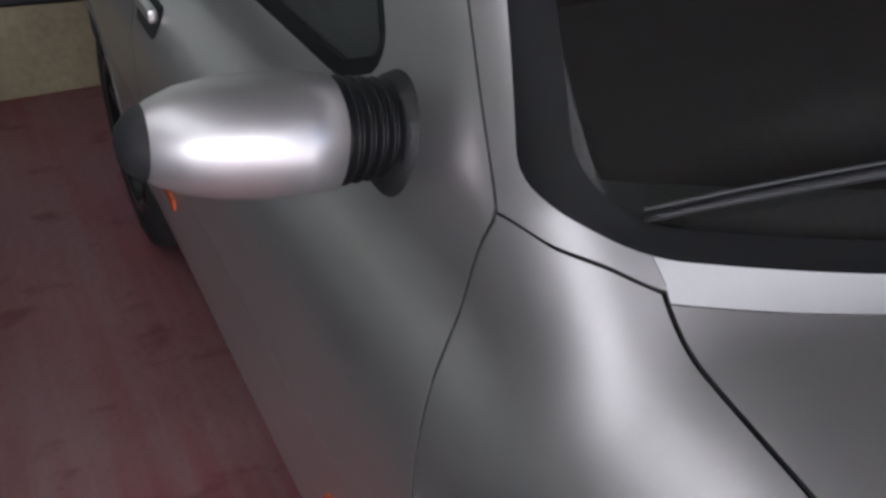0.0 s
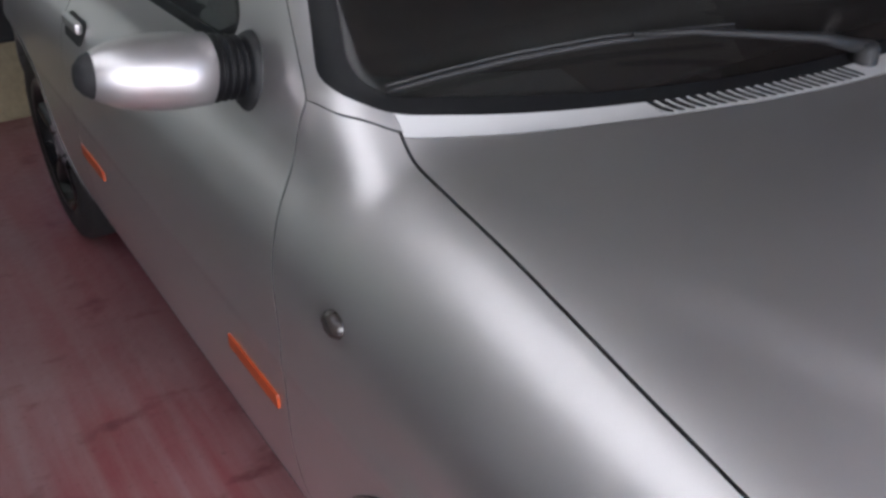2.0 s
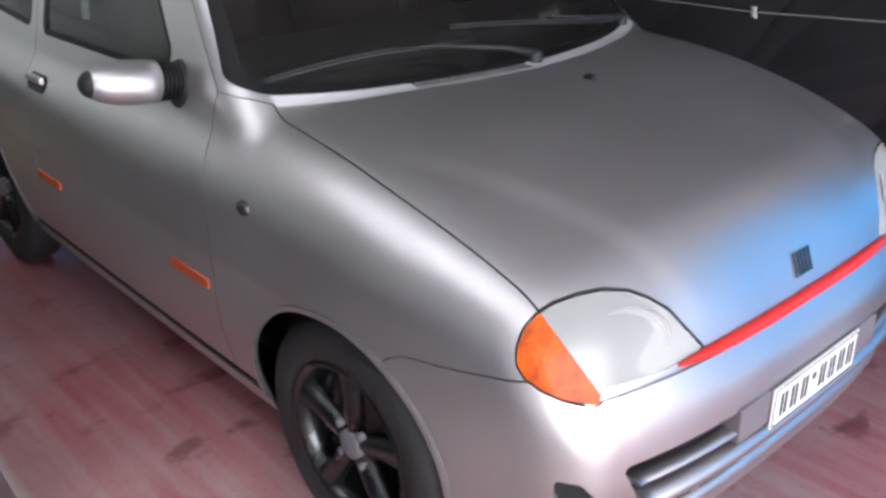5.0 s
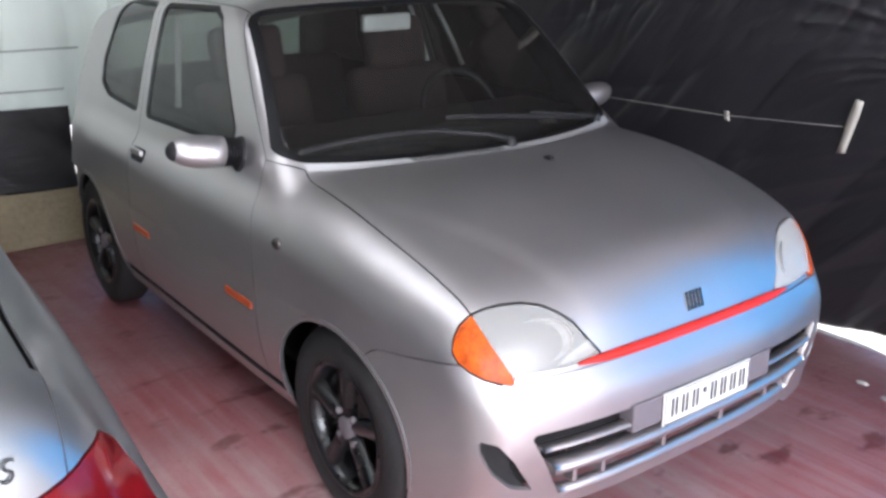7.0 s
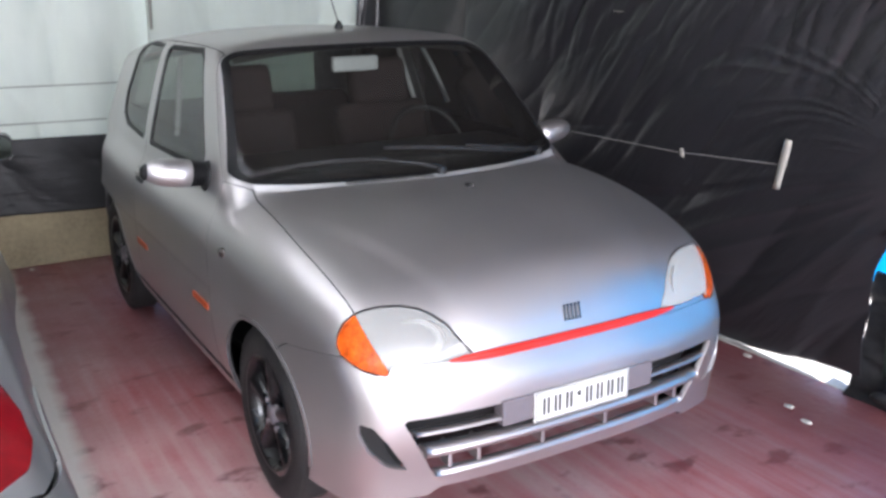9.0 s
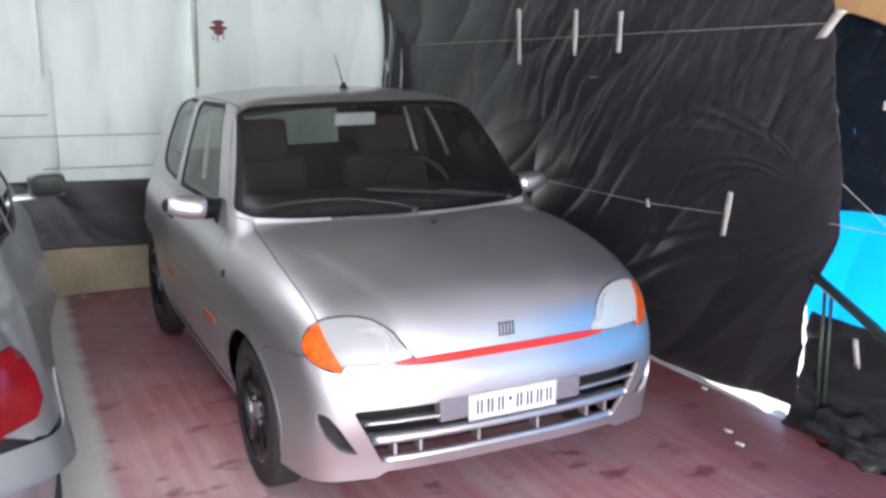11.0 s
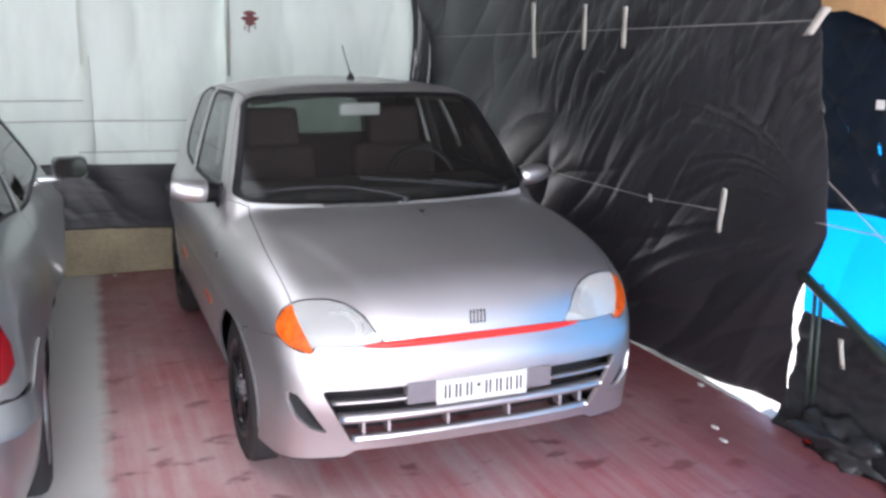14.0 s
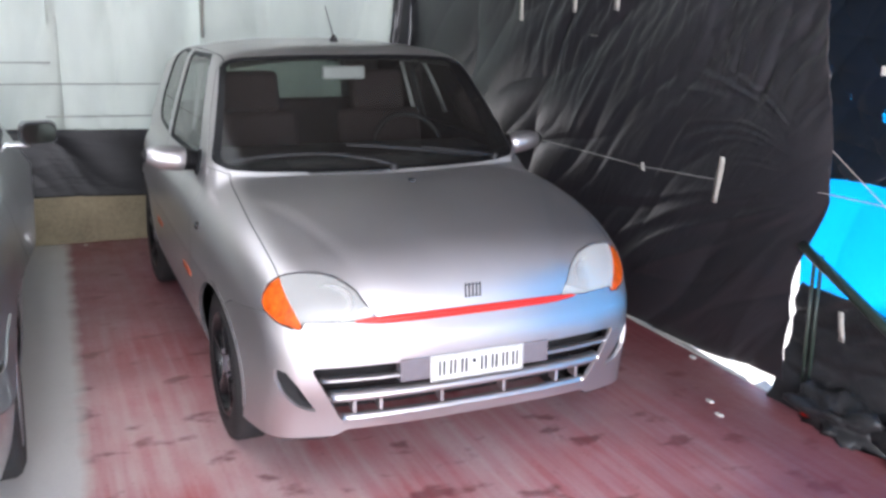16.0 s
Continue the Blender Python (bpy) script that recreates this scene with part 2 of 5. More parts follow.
def part(name, bm, mat, parent=None, label="", smooth=False):
    me = bpy.data.meshes.new(name)
    bm.to_mesh(me)
    bm.free()
    me.materials.append(mat)
    if smooth:
        me.polygons.foreach_set("use_smooth", [True] * len(me.polygons))
    ob = new(name, me)
    ob.parent = parent
    return tagged(ob, label)


def thing(name, label, category, group="", m=None):
    ob = new(name)
    if m is not None:
        ob.matrix_basis = m
    return tagged(ob, label, category, group)


def box_bm(size, at=(0, 0, 0), bevel=0.0, turn=None, segments=2):
    bm = bmesh.new()
    bmesh.ops.create_cube(bm, size=1, matrix=Matrix.Translation(at) @ (turn or Matrix()) @ Matrix.Diagonal((*size, 1)))
    if bevel:
        bmesh.ops.bevel(bm, geom=bm.edges[:], offset=bevel, segments=segments, affect="EDGES", profile=0.6)
    return bm


def tube_mesh(points, radius, sides=10, closed=False):
    """Verts and faces of a round tube along points; radius: a number or one for each point."""
    pts = [Vector(p) for p in points]
    rad = radius if hasattr(radius, "__len__") else [radius] * len(pts)
    verts, faces, side = [], [], None
    for i, p in enumerate(pts):
        a, b = (pts[i - 1] if i or closed else p), (pts[(i + 1) % len(pts)] if i < len(pts) - 1 or closed else p)
        d = (b - a).normalized()
        ref = Vector((0, 0, 1)) if abs(d.z) < 0.9 else Vector((1, 0, 0))
        side = (ref.cross(d) if side is None else side - d * side.dot(d)).normalized()
        up = d.cross(side)
        for k in range(sides):
            w = 2 * math.pi * k / sides
            verts.append(p + rad[i] * (math.cos(w) * side + math.sin(w) * up))
    n = len(pts)
    for i in range(n if closed else n - 1):
        for k in range(sides):
            faces.append((i * sides + k, i * sides + (k + 1) % sides, (i + 1) % n * sides + (k + 1) % sides, (i + 1) % n * sides + k))
    if not closed:
        faces.append(tuple(range(sides))[::-1])
        faces.append(tuple(range((n - 1) * sides, n * sides)))
    return verts, faces


def tube(name, points, radius, mat, parent=None, label="", sides=10, closed=False):
    v, f = tube_mesh(points, radius, sides, closed)
    return mesh_object(name, v, f, mat, parent, label)


def lathe(name, profile, mat, parent=None, label="", steps=48, arc=None):
    """A turned shape: profile of (along, radius) round the x axis; arc: only between these degrees."""
    verts, faces, n = [], [], len(profile)
    for k in range(steps):
        w = radians(arc[0] + (arc[1] - arc[0]) * k / (steps - 1)) if arc else 2 * math.pi * k / steps
        for a, r in profile:
            verts.append((a, r * math.cos(w), r * math.sin(w)))
    for k in range(steps - 1 if arc else steps):
        for i in range(n - 1):
            j = (k + 1) % steps
            faces.append((k * n + i, k * n + i + 1, j * n + i + 1, j * n + i))
    return mesh_object(name, verts, faces, mat, parent, label)


# ---- shaping helpers: smooth solids given by a function, and panels cut from their skin ----
def smax(a, b, k):
    h = np.maximum(k - np.abs(a - b), 0) / k
    return np.maximum(a, b) + h * h * k * 0.25


def smin(a, b, k):
    return -smax(-a, -b, k)


def sstep(a, b, x):
    t = np.clip((x - a) / (b - a), 0, 1)
    return t * t * (3 - 2 * t)


def spline(xs, ys):
    """A natural cubic spline through the points, straight beyond its ends."""
    x, y = np.array(xs, float), np.array(ys, float)
    n, h = len(x), np.diff(x)
    A, r = np.eye(n), np.zeros(n)
    for i in range(1, n - 1):
        A[i, i - 1:i + 2] = h[i - 1], 2 * (h[i - 1] + h[i]), h[i]
        r[i] = 6 * ((y[i + 1] - y[i]) / h[i] - (y[i] - y[i - 1]) / h[i - 1])
    m = np.linalg.solve(A, r)

    def f(q):
        q = np.asarray(q, float)
        i = np.clip(np.searchsorted(x, q) - 1, 0, n - 2)
        a, b = x[i + 1] - q, q - x[i]
        a2, b2 = np.clip(a, 0, h[i]), np.clip(b, 0, h[i])
        v = (m[i] * a2 ** 3 + m[i + 1] * b2 ** 3) / (6 * h[i]) + (y[i] / h[i] - m[i] * h[i] / 6) * a2 + (y[i + 1] / h[i] - m[i + 1] * h[i] / 6) * b2
        s0 = (y[1] - y[0]) / h[0] - m[1] * h[0] / 6
        s1 = (y[-1] - y[-2]) / h[-1] + m[-2] * h[-1] / 6
        return v + np.where(q < x[0], (q - x[0]) * s0, 0) + np.where(q > x[-1], (q - x[-1]) * s1, 0)
    return f


def poly_in(points, r=0.0):
    """The signed depth inside a polygon (positive inside), its corners rounded by r."""
    pts = np.array(points, float)

    def f(u, v):
        d, inside = np.full(np.shape(u), 1e9), np.zeros(np.shape(u), bool)
        for (x0, y0), (x1, y1) in zip(pts, np.roll(pts, -1, 0)):
            ex, ey = x1 - x0, y1 - y0
            t = np.clip(((u - x0) * ex + (v - y0) * ey) / (ex * ex + ey * ey), 0, 1)
            d = np.minimum(d, np.hypot(u - x0 - t * ex, v - y0 - t * ey))
            inside ^= ((y0 > v) != (y1 > v)) & (u < x0 + (v - y0) / (ey if ey else 1e-9) * ex)
        return np.where(inside, d, -d) + r
    return f


def skin(F, origin, way, far=2.5, steps=44):
    """Where rays from inside the solid F leave it."""
    o, d = np.array(origin, float), np.array(way, float)
    d /= np.linalg.norm(d, axis=-1, keepdims=True)
    t = np.zeros(o.shape[:-1])
    for _ in range(steps):
        p = o + t[..., None] * d
        t = np.clip(t - np.clip(F(p[..., 0], p[..., 1], p[..., 2]), -0.3, 0.1) * 0.9, 0, far)
    return o + t[..., None] * d


def normals(F, p, e=0.002):
    g = np.stack([F(p[..., 0] + (e if i == 0 else 0), p[..., 1] + (e if i == 1 else 0), p[..., 2] + (e if i == 2 else 0))
                  - F(p[..., 0] - (e if i == 0 else 0), p[..., 1] - (e if i == 1 else 0), p[..., 2] - (e if i == 2 else 0)) for i in range(3)], -1)
    return g / np.maximum(np.linalg.norm(g, axis=-1, keepdims=True), 1e-9)


def cut_grid(P, fields):
    """Faces of a grid of places, cut along the zero line of each field (positive is kept)."""
    h, w = P.shape[:2]
    verts = P.reshape(-1, 3)
    idx = np.arange(h * w).reshape(h, w)
    quads, rings = np.stack([idx[:-1, :-1], idx[:-1, 1:], idx[1:, 1:], idx[1:, :-1]], -1).reshape(-1, 4), []
    for f in fields:
        val = f(verts[:, 0], verts[:, 1], verts[:, 2]) + np.zeros(len(verts))
        keep = (val > 0)[quads]
        whole, some = keep.all(1), keep.any(1)
        edge = quads[some & ~whole].tolist() + rings
        quads, made, added, out = quads[whole], {}, [], []
        for face in edge:
            ring = []
            for i, j in zip(face, face[1:] + face[:1]):
                if val[i] > 0:
                    ring.append(i)
                if (val[i] > 0) != (val[j] > 0):
                    key = (min(i, j), max(i, j))
                    if key not in made:
                        t = val[i] / (val[i] - val[j])
                        made[key] = len(verts) + len(added)
                        added.append(verts[i] * (1 - t) + verts[j] * t)
                    ring.append(made[key])
            if len(ring) > 2:
                out.append(ring)
        rings = out
        if added:
            verts = np.concatenate([verts, np.array(added)])
    faces = quads.tolist() + rings
    used = np.unique(np.array([i for f in faces for i in f], int))
    new_id = np.zeros(len(verts), int)
    new_id[used] = np.arange(len(used))
    return verts[used], [[int(new_id[i]) for i in f] for f in faces]


def panel(name, F, rays, fields, mat, parent, label="", depth=0.0, thick=0.006, edge=None):
    """A sheet-metal or glass panel cut from the skin of F, sunk by depth, with a real thickness and crisp edges."""
    P = skin(F, *rays)
    if depth:
        P = P - depth * normals(F, P)
    v, f = cut_grid(P, fields)
    nv = normals(F, v)
    a, b, c = (v[[q[i] for q in f]] for i in (0, 1, 2))
    if np.einsum("ij,ij->", np.cross(b - a, c - a), nv[[q[0] for q in f]]) < 0:
        f = [q[::-1] for q in f]
    verts, norms, faces = [v], [nv], list(f)
    if thick:
        n = len(v)
        inner = v - thick * nv
        verts.append(inner)
        norms.append(-nv)
        faces += [[i + n for i in q[::-1]] for q in f]
        count, k = {}, 2 * n
        for q in f:
            for i, j in zip(q, q[1:] + q[:1]):
                count[(i, j)] = 1
        rim, rim_n = [], []
        for i, j in count:
            if (j, i) not in count:
                w = np.cross(v[j] - v[i], nv[i])
                w = w / max(np.linalg.norm(w), 1e-9)
                # a softly rounded outer edge
                rim += [v[j], v[i], inner[i], inner[j]]
                e = w * 0.9 + nv[i] * 0.3
                rim_n += [e, e, w, w]
                faces.append([k, k + 1, k + 2, k + 3])
                k += 4
        verts.append(np.array(rim).reshape(-1, 3))
        norms.append(np.array(rim_n).reshape(-1, 3))
    ob = mesh_object(name, np.concatenate(verts), faces, mat, parent, label)
    if edge is None and mat in (SILVER, SILVER2, COWL_BRIGHT):
        # panel edges darkened to hold the shade of the gaps, and unpainted backs
        ob.data.materials.append(SEAM)
        ob.data.polygons.foreach_set("material_index", [0] * len(f) + [1] * (len(faces) - len(f)))
    ob.data.normals_split_custom_set_from_vertices([tuple(map(float, q)) for q in np.concatenate(norms)])
    return ob


def rays_side(sgn, y0, y1, ny, a0, a1, na, zc, far=None, xc=0.0):
    y, a = np.meshgrid(np.linspace(y0, y1, ny), np.radians(np.linspace(a0, a1, na)), indexing="ij")
    return np.stack([np.full_like(y, xc), y, np.full_like(y, zc)], -1), np.stack([sgn * np.cos(a), 0 * a, np.sin(a)], -1)


def rays_up(x0, x1, nx, y0, y1, ny, z0):
    x, y = np.meshgrid(np.linspace(x0, x1, nx), np.linspace(y0, y1, ny), indexing="ij")
    return np.stack([x, y, np.full_like(x, z0)], -1), np.stack([0 * x, 0 * x, 0 * x + 1], -1)


def rays_round(a0, a1, na, z0, z1, nz, centre):
    a, z = np.meshgrid(np.radians(np.linspace(a0, a1, na)), np.linspace(z0, z1, nz), indexing="ij")
    return np.stack([0 * a + centre[0], 0 * a + centre[1], z], -1), np.stack([np.cos(a), np.sin(a), 0 * a], -1)


# ---- the place: floor, walls of sheeting, low stone wall, ceiling ----
def slab(name, x0, x1, y0, y1, z0, z1, mat, label, category="wall", cut=None, bevel=0.0):
    ob = part(name, box_bm((x1 - x0, y1 - y0, z1 - z0), ((x0 + x1) / 2, (y0 + y1) / 2, (z0 + z1) / 2), bevel), mat)
    return tagged(ob, label, category, kind="structure")


def wrinkled(name, fn, u, v, mat, label, kind="", category="sheeting", hole=None):
    """A hanging sheet: fn(u, v) gives places; hole(x, y, z) > 0 is kept."""
    U, V = np.meshgrid(u, v, indexing="ij")
    P = np.stack(fn(U, V), -1)
    vv, ff = cut_grid(P, [hole] if hole else [])
    ob = mesh_object(name, vv, ff, mat)
    s = ob.modifiers.new("thickness", "SOLIDIFY")
    s.thickness = 0.002
    return tagged(ob, label, category, kind=kind)


def rand_waves(seed, n, lo, hi, turn_lo, turn_hi):
    """A sum of sharp-crested folds running in many directions."""
    rng = np.random.RandomState(seed)
    waves = [(rng.uniform(lo, hi), rng.uniform(turn_lo, turn_hi), rng.uniform(0, 6.28), rng.uniform(0.6, 2.2), rng.uniform(0, 6.28)) for _ in range(n)]

    def f(u, v):
        s = 0
        for k, a, p, q, r in waves:
            w = u * math.cos(a) + v * math.sin(a) + 0.05 * np.sin(q * 3 * (u - v) + r)
            c = np.sin(k * w + p)
            s = s + (1 - np.sqrt(np.abs(c) + 0.01)) * (0.5 + 0.5 * np.sin(q * (-u * math.sin(a) + v * math.cos(a)) * 2 + r)) / k
        return s
    return f


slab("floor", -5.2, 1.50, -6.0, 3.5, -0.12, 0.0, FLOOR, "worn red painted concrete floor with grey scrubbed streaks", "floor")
ground = slab("ground", -60, 60, -60, 60, -0.4, -0.13, PALE, "pale concrete ground outside the shelter", "ground")


def corrugated(name, x0, x1, mat, label, y0=-6.0, y1=3.75):
    """Roof sheet with waves across x, ridges along y."""
    n = int((x1 - x0) / 0.0095)
    verts, faces = [], []
    for i in range(n + 1):
        x = x0 + (x1 - x0) * i / n
        z = 2.62 + 0.010 * math.sin(x * 2 * math.pi / 0.076)
        verts += [(x, y0, z), (x, y1, z)]
    faces = [(2 * i, 2 * i + 1, 2 * i + 3, 2 * i + 2) for i in range(n)]
    ob = mesh_object(name, verts, faces, mat)
    m = ob.modifiers.new("thickness", "SOLIDIFY")
    m.thickness = 0.003
    return tagged(ob, label, "ceiling", kind="structure")


CLEAR, DULL = "translucent white corrugated roof sheet letting daylight in", "grey weathered corrugated roof sheets"
corrugated("ceiling_west", -5.35, -2.35, ROOFGREY, DULL)
corrugated("ceiling_aisle_front", -2.35, -1.20, ROOFGREY, DULL, y1=-2.6)
corrugated("ceiling_light", -2.35, -1.20, ROOFSHEET, CLEAR, y0=-2.6, y1=1.7)
corrugated("ceiling_aisle_back", -2.35, -1.20, ROOFGREY, DULL, y0=1.7)
corrugated("ceiling_east", -1.20, 2.2, ROOFGREY, DULL)
# side and front walls out of view, added to close in the light
slab("wall_west", -5.3, -5.2, -6.0, 3.5, 0.0, 2.6, PLASTER, "unseen plaster side wall closing the shelter")
slab("wall_south_west", -5.2, -4.2, -6.1, -6.0, 0.0, 2.6, PLASTER, "unseen plaster wall beside the entrance")
slab("wall_south_east", 0.9, 2.2, -6.1, -6.0, 0.0, 2.6, PLASTER, "unseen plaster wall beside the entrance")
slab("low_wall_north", -5.2, 1.75, 3.18, 3.42, 0.0, 0.325, STONE, "low rendered stone wall with worn ochre face", "low wall", bevel=0.012)

# the white sheets of the back wall

def white_sheet(name, x0, x1, y, lift, seed, label):
    f = rand_waves(seed, 6, 4, 12, -0.3, 0.3)
    wrinkled(name, lambda u, v: (u, y + 0.35 * f(u, v) - 0.02 * np.sin(5 * u + seed), v), np.linspace(x0, x1, int((x1 - x0) / 0.025)), np.linspace(0.33 + lift, 2.6, 60), WHITESHEET, label, "structure", "wall sheeting")


white_sheet("wall_north_sheet_1", -5.2, -2.35, 3.30, 0.3, 1, "white translucent plastic sheeting hung as back wall")
white_sheet("wall_north_sheet_2", -2.4, -1.14, 3.28, 0.3, 2, "white translucent plastic sheeting hung as back wall")
white_sheet("wall_north_sheet_3", -1.2, -0.20, 3.25, 0.3, 5, "white translucent plastic sheeting with a hanging edge")
white_sheet("wall_north_sheet_4", -0.24, 1.7, 3.27, 0.3, 8, "white translucent plastic sheeting with a painted red mark")

f_band = rand_waves(21, 7, 5, 14, 0.2, 1.4)
wrinkled("dark_skirt_sheet", lambda u, v: (u, 3.168 + 0.02 * np.sin(2.3 * u) * (v - 0.3) + 0.12 * f_band(u, v), v + 0.012 * np.sin(3 * u)), np.linspace(-3.4, -0.55, 150), np.linspace(0.318, 0.765, 40), SKIRT,
         "black plastic sheet hung along the low wall", "", "plastic sheet")

# right-hand wall of black sheeting, pulled into a fan of folds by the cord tied at its edge
fan = np.random.RandomState(11)
RIDGES = [(1.18 + 0.145 * i + fan.uniform(-0.04, 0.04), fan.uniform(0.012, 0.030), fan.uniform(0.005, 0.015), fan.uniform(-0.35, 0.45)) for i in range(17)]
RADIAL = [(-0.16, 0.020, 0.006), (-0.29, 0.024, 0.010), (-0.43, 0.026, 0.014), (-0.53, 0.024, 0.012), (-0.72, 0.035, 0.008), (-0.98, 0.05, 0.007)]
tarp_small = rand_waves(31, 12, 22, 60, 0.62, 0.92)
tarp_wide = rand_waves(33, 5, 3, 8, 0.7, 1.3)


def tarp_bottom(y):
    return 0.004 + 0.075 * sstep(0.15, -0.55, y)


def tarp_place(u, v):
    y = u
    zb = tarp_bottom(y)
    z = zb + (2.6 - zb) * v
    ay, az = y + 0.74, z - 0.95
    r, a = np.hypot(ay, az), np.arctan2(az, ay)
    d = 0
    # long straight ridges slanting up towards the entrance
    across, along = (y + z) / math.sqrt(2), (z - y) / math.sqrt(2)
    for at, wide, high, mid in RIDGES:
        off = across * math.sqrt(2) - at + 0.03 * np.sin(2.5 * along + 7 * at)
        d = d + high * np.exp(-np.abs(off / wide / 1.4) ** 1.4) * sstep(0.70, 0.98, z) * np.exp(-((along - mid) / 0.75) ** 2) * (1 - 0.9 * sstep(0.6, 1.3, y))
    # curved ripples gathered at the tie
    p = a + 0.69 * r
    ripple = 1 - np.sqrt(np.abs(np.sin(math.pi * (p + 0.03 * np.sin(9 * r + 5 * a)) / 0.088)) + 0.01)
    d = d + 0.015 * ripple * sstep(0.08, 0.35, r) * sstep(1.20, 0.75, r) * sstep(0.22, 0.42, p) * sstep(1.45, 1.05, p) * sstep(0.0, 0.2, a) * (0.55 + 0.45 * np.sin(17 * p + 4 * r))
    # folds fanning down and back from the tie
    for at, wide, high in RADIAL:
        off = a - at + 0.05 * np.sin(2.6 * r + at * 9)
        d = d + high * np.exp(-np.abs(off * (r + 0.12) / wide) ** 1.4) * sstep(0.05, 0.3, r) * sstep(2.0, 1.1, r)
    crumple = sstep(1.9, 0.8, y) * sstep(1.0, 1.4, z)
    x = 1.548 - 0.023 * y - 0.173 * z - d + 0.24 * tarp_small(y, z) * crumple + 0.16 * tarp_wide(y, z) - 0.03
    return x, y, z


def tarp_keep(x, y, z):
    edge = -0.525 - 0.23 * sstep(0.45, 0.95, z) + 0.012 * np.sin(9 * z)
    return y - edge


wrinkled("wall_east_sheet", tarp_place, np.linspace(-0.80, 3.16, 460), np.linspace(0, 1, 290), TARP, "black plastic sheeting wall pulled into fan-shaped wrinkles", "structure", "wall sheeting", tarp_keep)
f_curl = rand_waves(41, 6, 8, 20, -0.2, 0.3)
wrinkled("black_sheet_end", lambda u, v: (1.08 + 0.34 * u + 0.03 * np.sin(6 * v), 3.12 - 0.1 * np.sin(u * 3.1) + 0.3 * f_curl(u, v), 1.25 + 1.35 * v + 0.12 * np.abs(u - 0.5)), np.linspace(0, 1, 50), np.linspace(0, 1, 60), TARP,
         "gathered end of black plastic sheet over white sheeting", "", "plastic sheet")


# ---- the silver hatchback ----
RW, WB = 0.29, 2.143
zc_hood = spline([-0.62, -0.5, -0.4, -0.2, 0.0, 0.15, 0.35, 0.8, 2.6], [0.66, 0.775, 0.83, 0.90, 0.942, 0.960, 0.972, 0.98, 1.0])
yf_nose = spline([0.1, 0.2, 0.28, 0.38, 0.48, 0.55, 0.6, 0.66, 0.75, 0.9], [-0.572, -0.588, -0.602, -0.625, -0.63, -0.617, -0.592, -0.571, -0.53, -0.42])
half_w = spline([-0.6, -0.45, -0.2, 0.1, 0.6, 1.5, 2.2, 2.65], [0.665, 0.710, 0.762, 0.785, 0.79, 0.785, 0.765, 0.72])


def lower_body(x, y, z):
    ax = np.abs(x)
    inset = 0.10 * (np.maximum(z - 0.70, 0) / 0.3) ** 2 + 0.065 * sstep(-0.30, 0.25, y) * (np.maximum(0.5 - z, 0) / 0.3) ** 2
    side = ax - (half_w(y) - inset)
    # the raised middle of the hood
    fold = 0.56 + 0.40 * (y + 0.046)
    raised = 0.007 * (sstep(fold + 0.035, fold - 0.035, ax) - 0.5) * sstep(0.12, -0.15, y)
    top = (z - (zc_hood(y) + raised - 0.055 * (ax / 0.65) ** 2.4)) * 0.96
    front = (yf_nose(z) + 0.09 * (ax / 0.7) ** 3 - y) * 0.97
    rear = y - (2.64 - 0.10 * (ax / 0.7) ** 4 - 0.25 * np.maximum(z - 0.75, 0))
    f = smax(side, top, 0.145)
    f = smax(f, front, 0.07)
    f = smax(f, rear, 0.12)
    return smax(f, 0.17 - z, 0.03)


def screen_v(x, y, z):
    """How far back on the windscreen a place lies, as if on its middle line."""
    return y - 0.205 * (np.abs(x) / 0.62) ** 2 * (1 - 0.72 * np.clip((z - 0.97) / 0.42, 0, 1))


def cabin(x, y, z):
    ax = np.abs(x)
    side = (ax - (0.705 - 0.24 * (z - 0.95) - 0.16 * np.maximum(z - 0.95, 0) ** 2 - 0.03 * sstep(1.4, 2.6, y))) * 0.96
    screen = (0.19 + (z - 0.965) * 1.44 - screen_v(x, y, z)) * 0.57
    roof = z - (1.428 - 0.035 * (np.abs(y - 1.25) / 0.7) ** 2.2 - 0.045 * (ax / 0.55) ** 2.4)
    rear = (y - (2.60 - 0.5 * np.maximum(z - 0.95, 0) - 0.05 * (ax / 0.6) ** 3)) * 0.9
    f = smax(side, screen, 0.05)
    f = smax(f, roof, 0.06)
    f = smax(f, rear, 0.08)
    return smax(f, 0.6 - z, 0.02)


def body(x, y, z):
    return smin(lower_body(x, y, z), cabin(x, y, z), 0.016)


GAP = 0.0019
lamp_u = lambda x, y: np.abs(x) + 0.6 * (y + 0.58)
LAMP = poly_in([(0.355, 0.613), (0.40, 0.657), (0.44, 0.697), (0.485, 0.723), (0.53, 0.741), (0.59, 0.752), (0.65, 0.754), (0.70, 0.749), (0.738, 0.738), (0.768, 0.719), (0.785, 0.692), (0.789, 0.664), (0.774, 0.641), (0.742, 0.622), (0.705, 0.606), (0.66, 0.594), (0.628, 0.588), (0.615, 0.609), (0.46, 0.604)])
in_lamp = lambda x, y, z: LAMP(lamp_u(x, y), z)
amber_side = lambda x, y, z: lamp_u(x, y) - (0.618 + (z - 0.595) * 0.78)
hood_rear = lambda x: 0.126 + 0.236 * (np.abs(x) / 0.638) ** 2
seam_x = spline([-0.45, -0.3, -0.1, 0.1, 0.25, 0.33, 0.39], [0.639, 0.6515, 0.660, 0.654, 0.645, 0.638, 0.629])
door_low = spline([0.25, 0.6, 0.74, 0.80, 0.86, 0.91, 0.955], [0.436, 0.438, 0.442, 0.457, 0.482, 0.488, 0.482])
door_front = lambda z: np.where(z < 0.955, door_low(np.minimum(z, 0.955)), 0.482 + (z - 0.955) * 0.90)
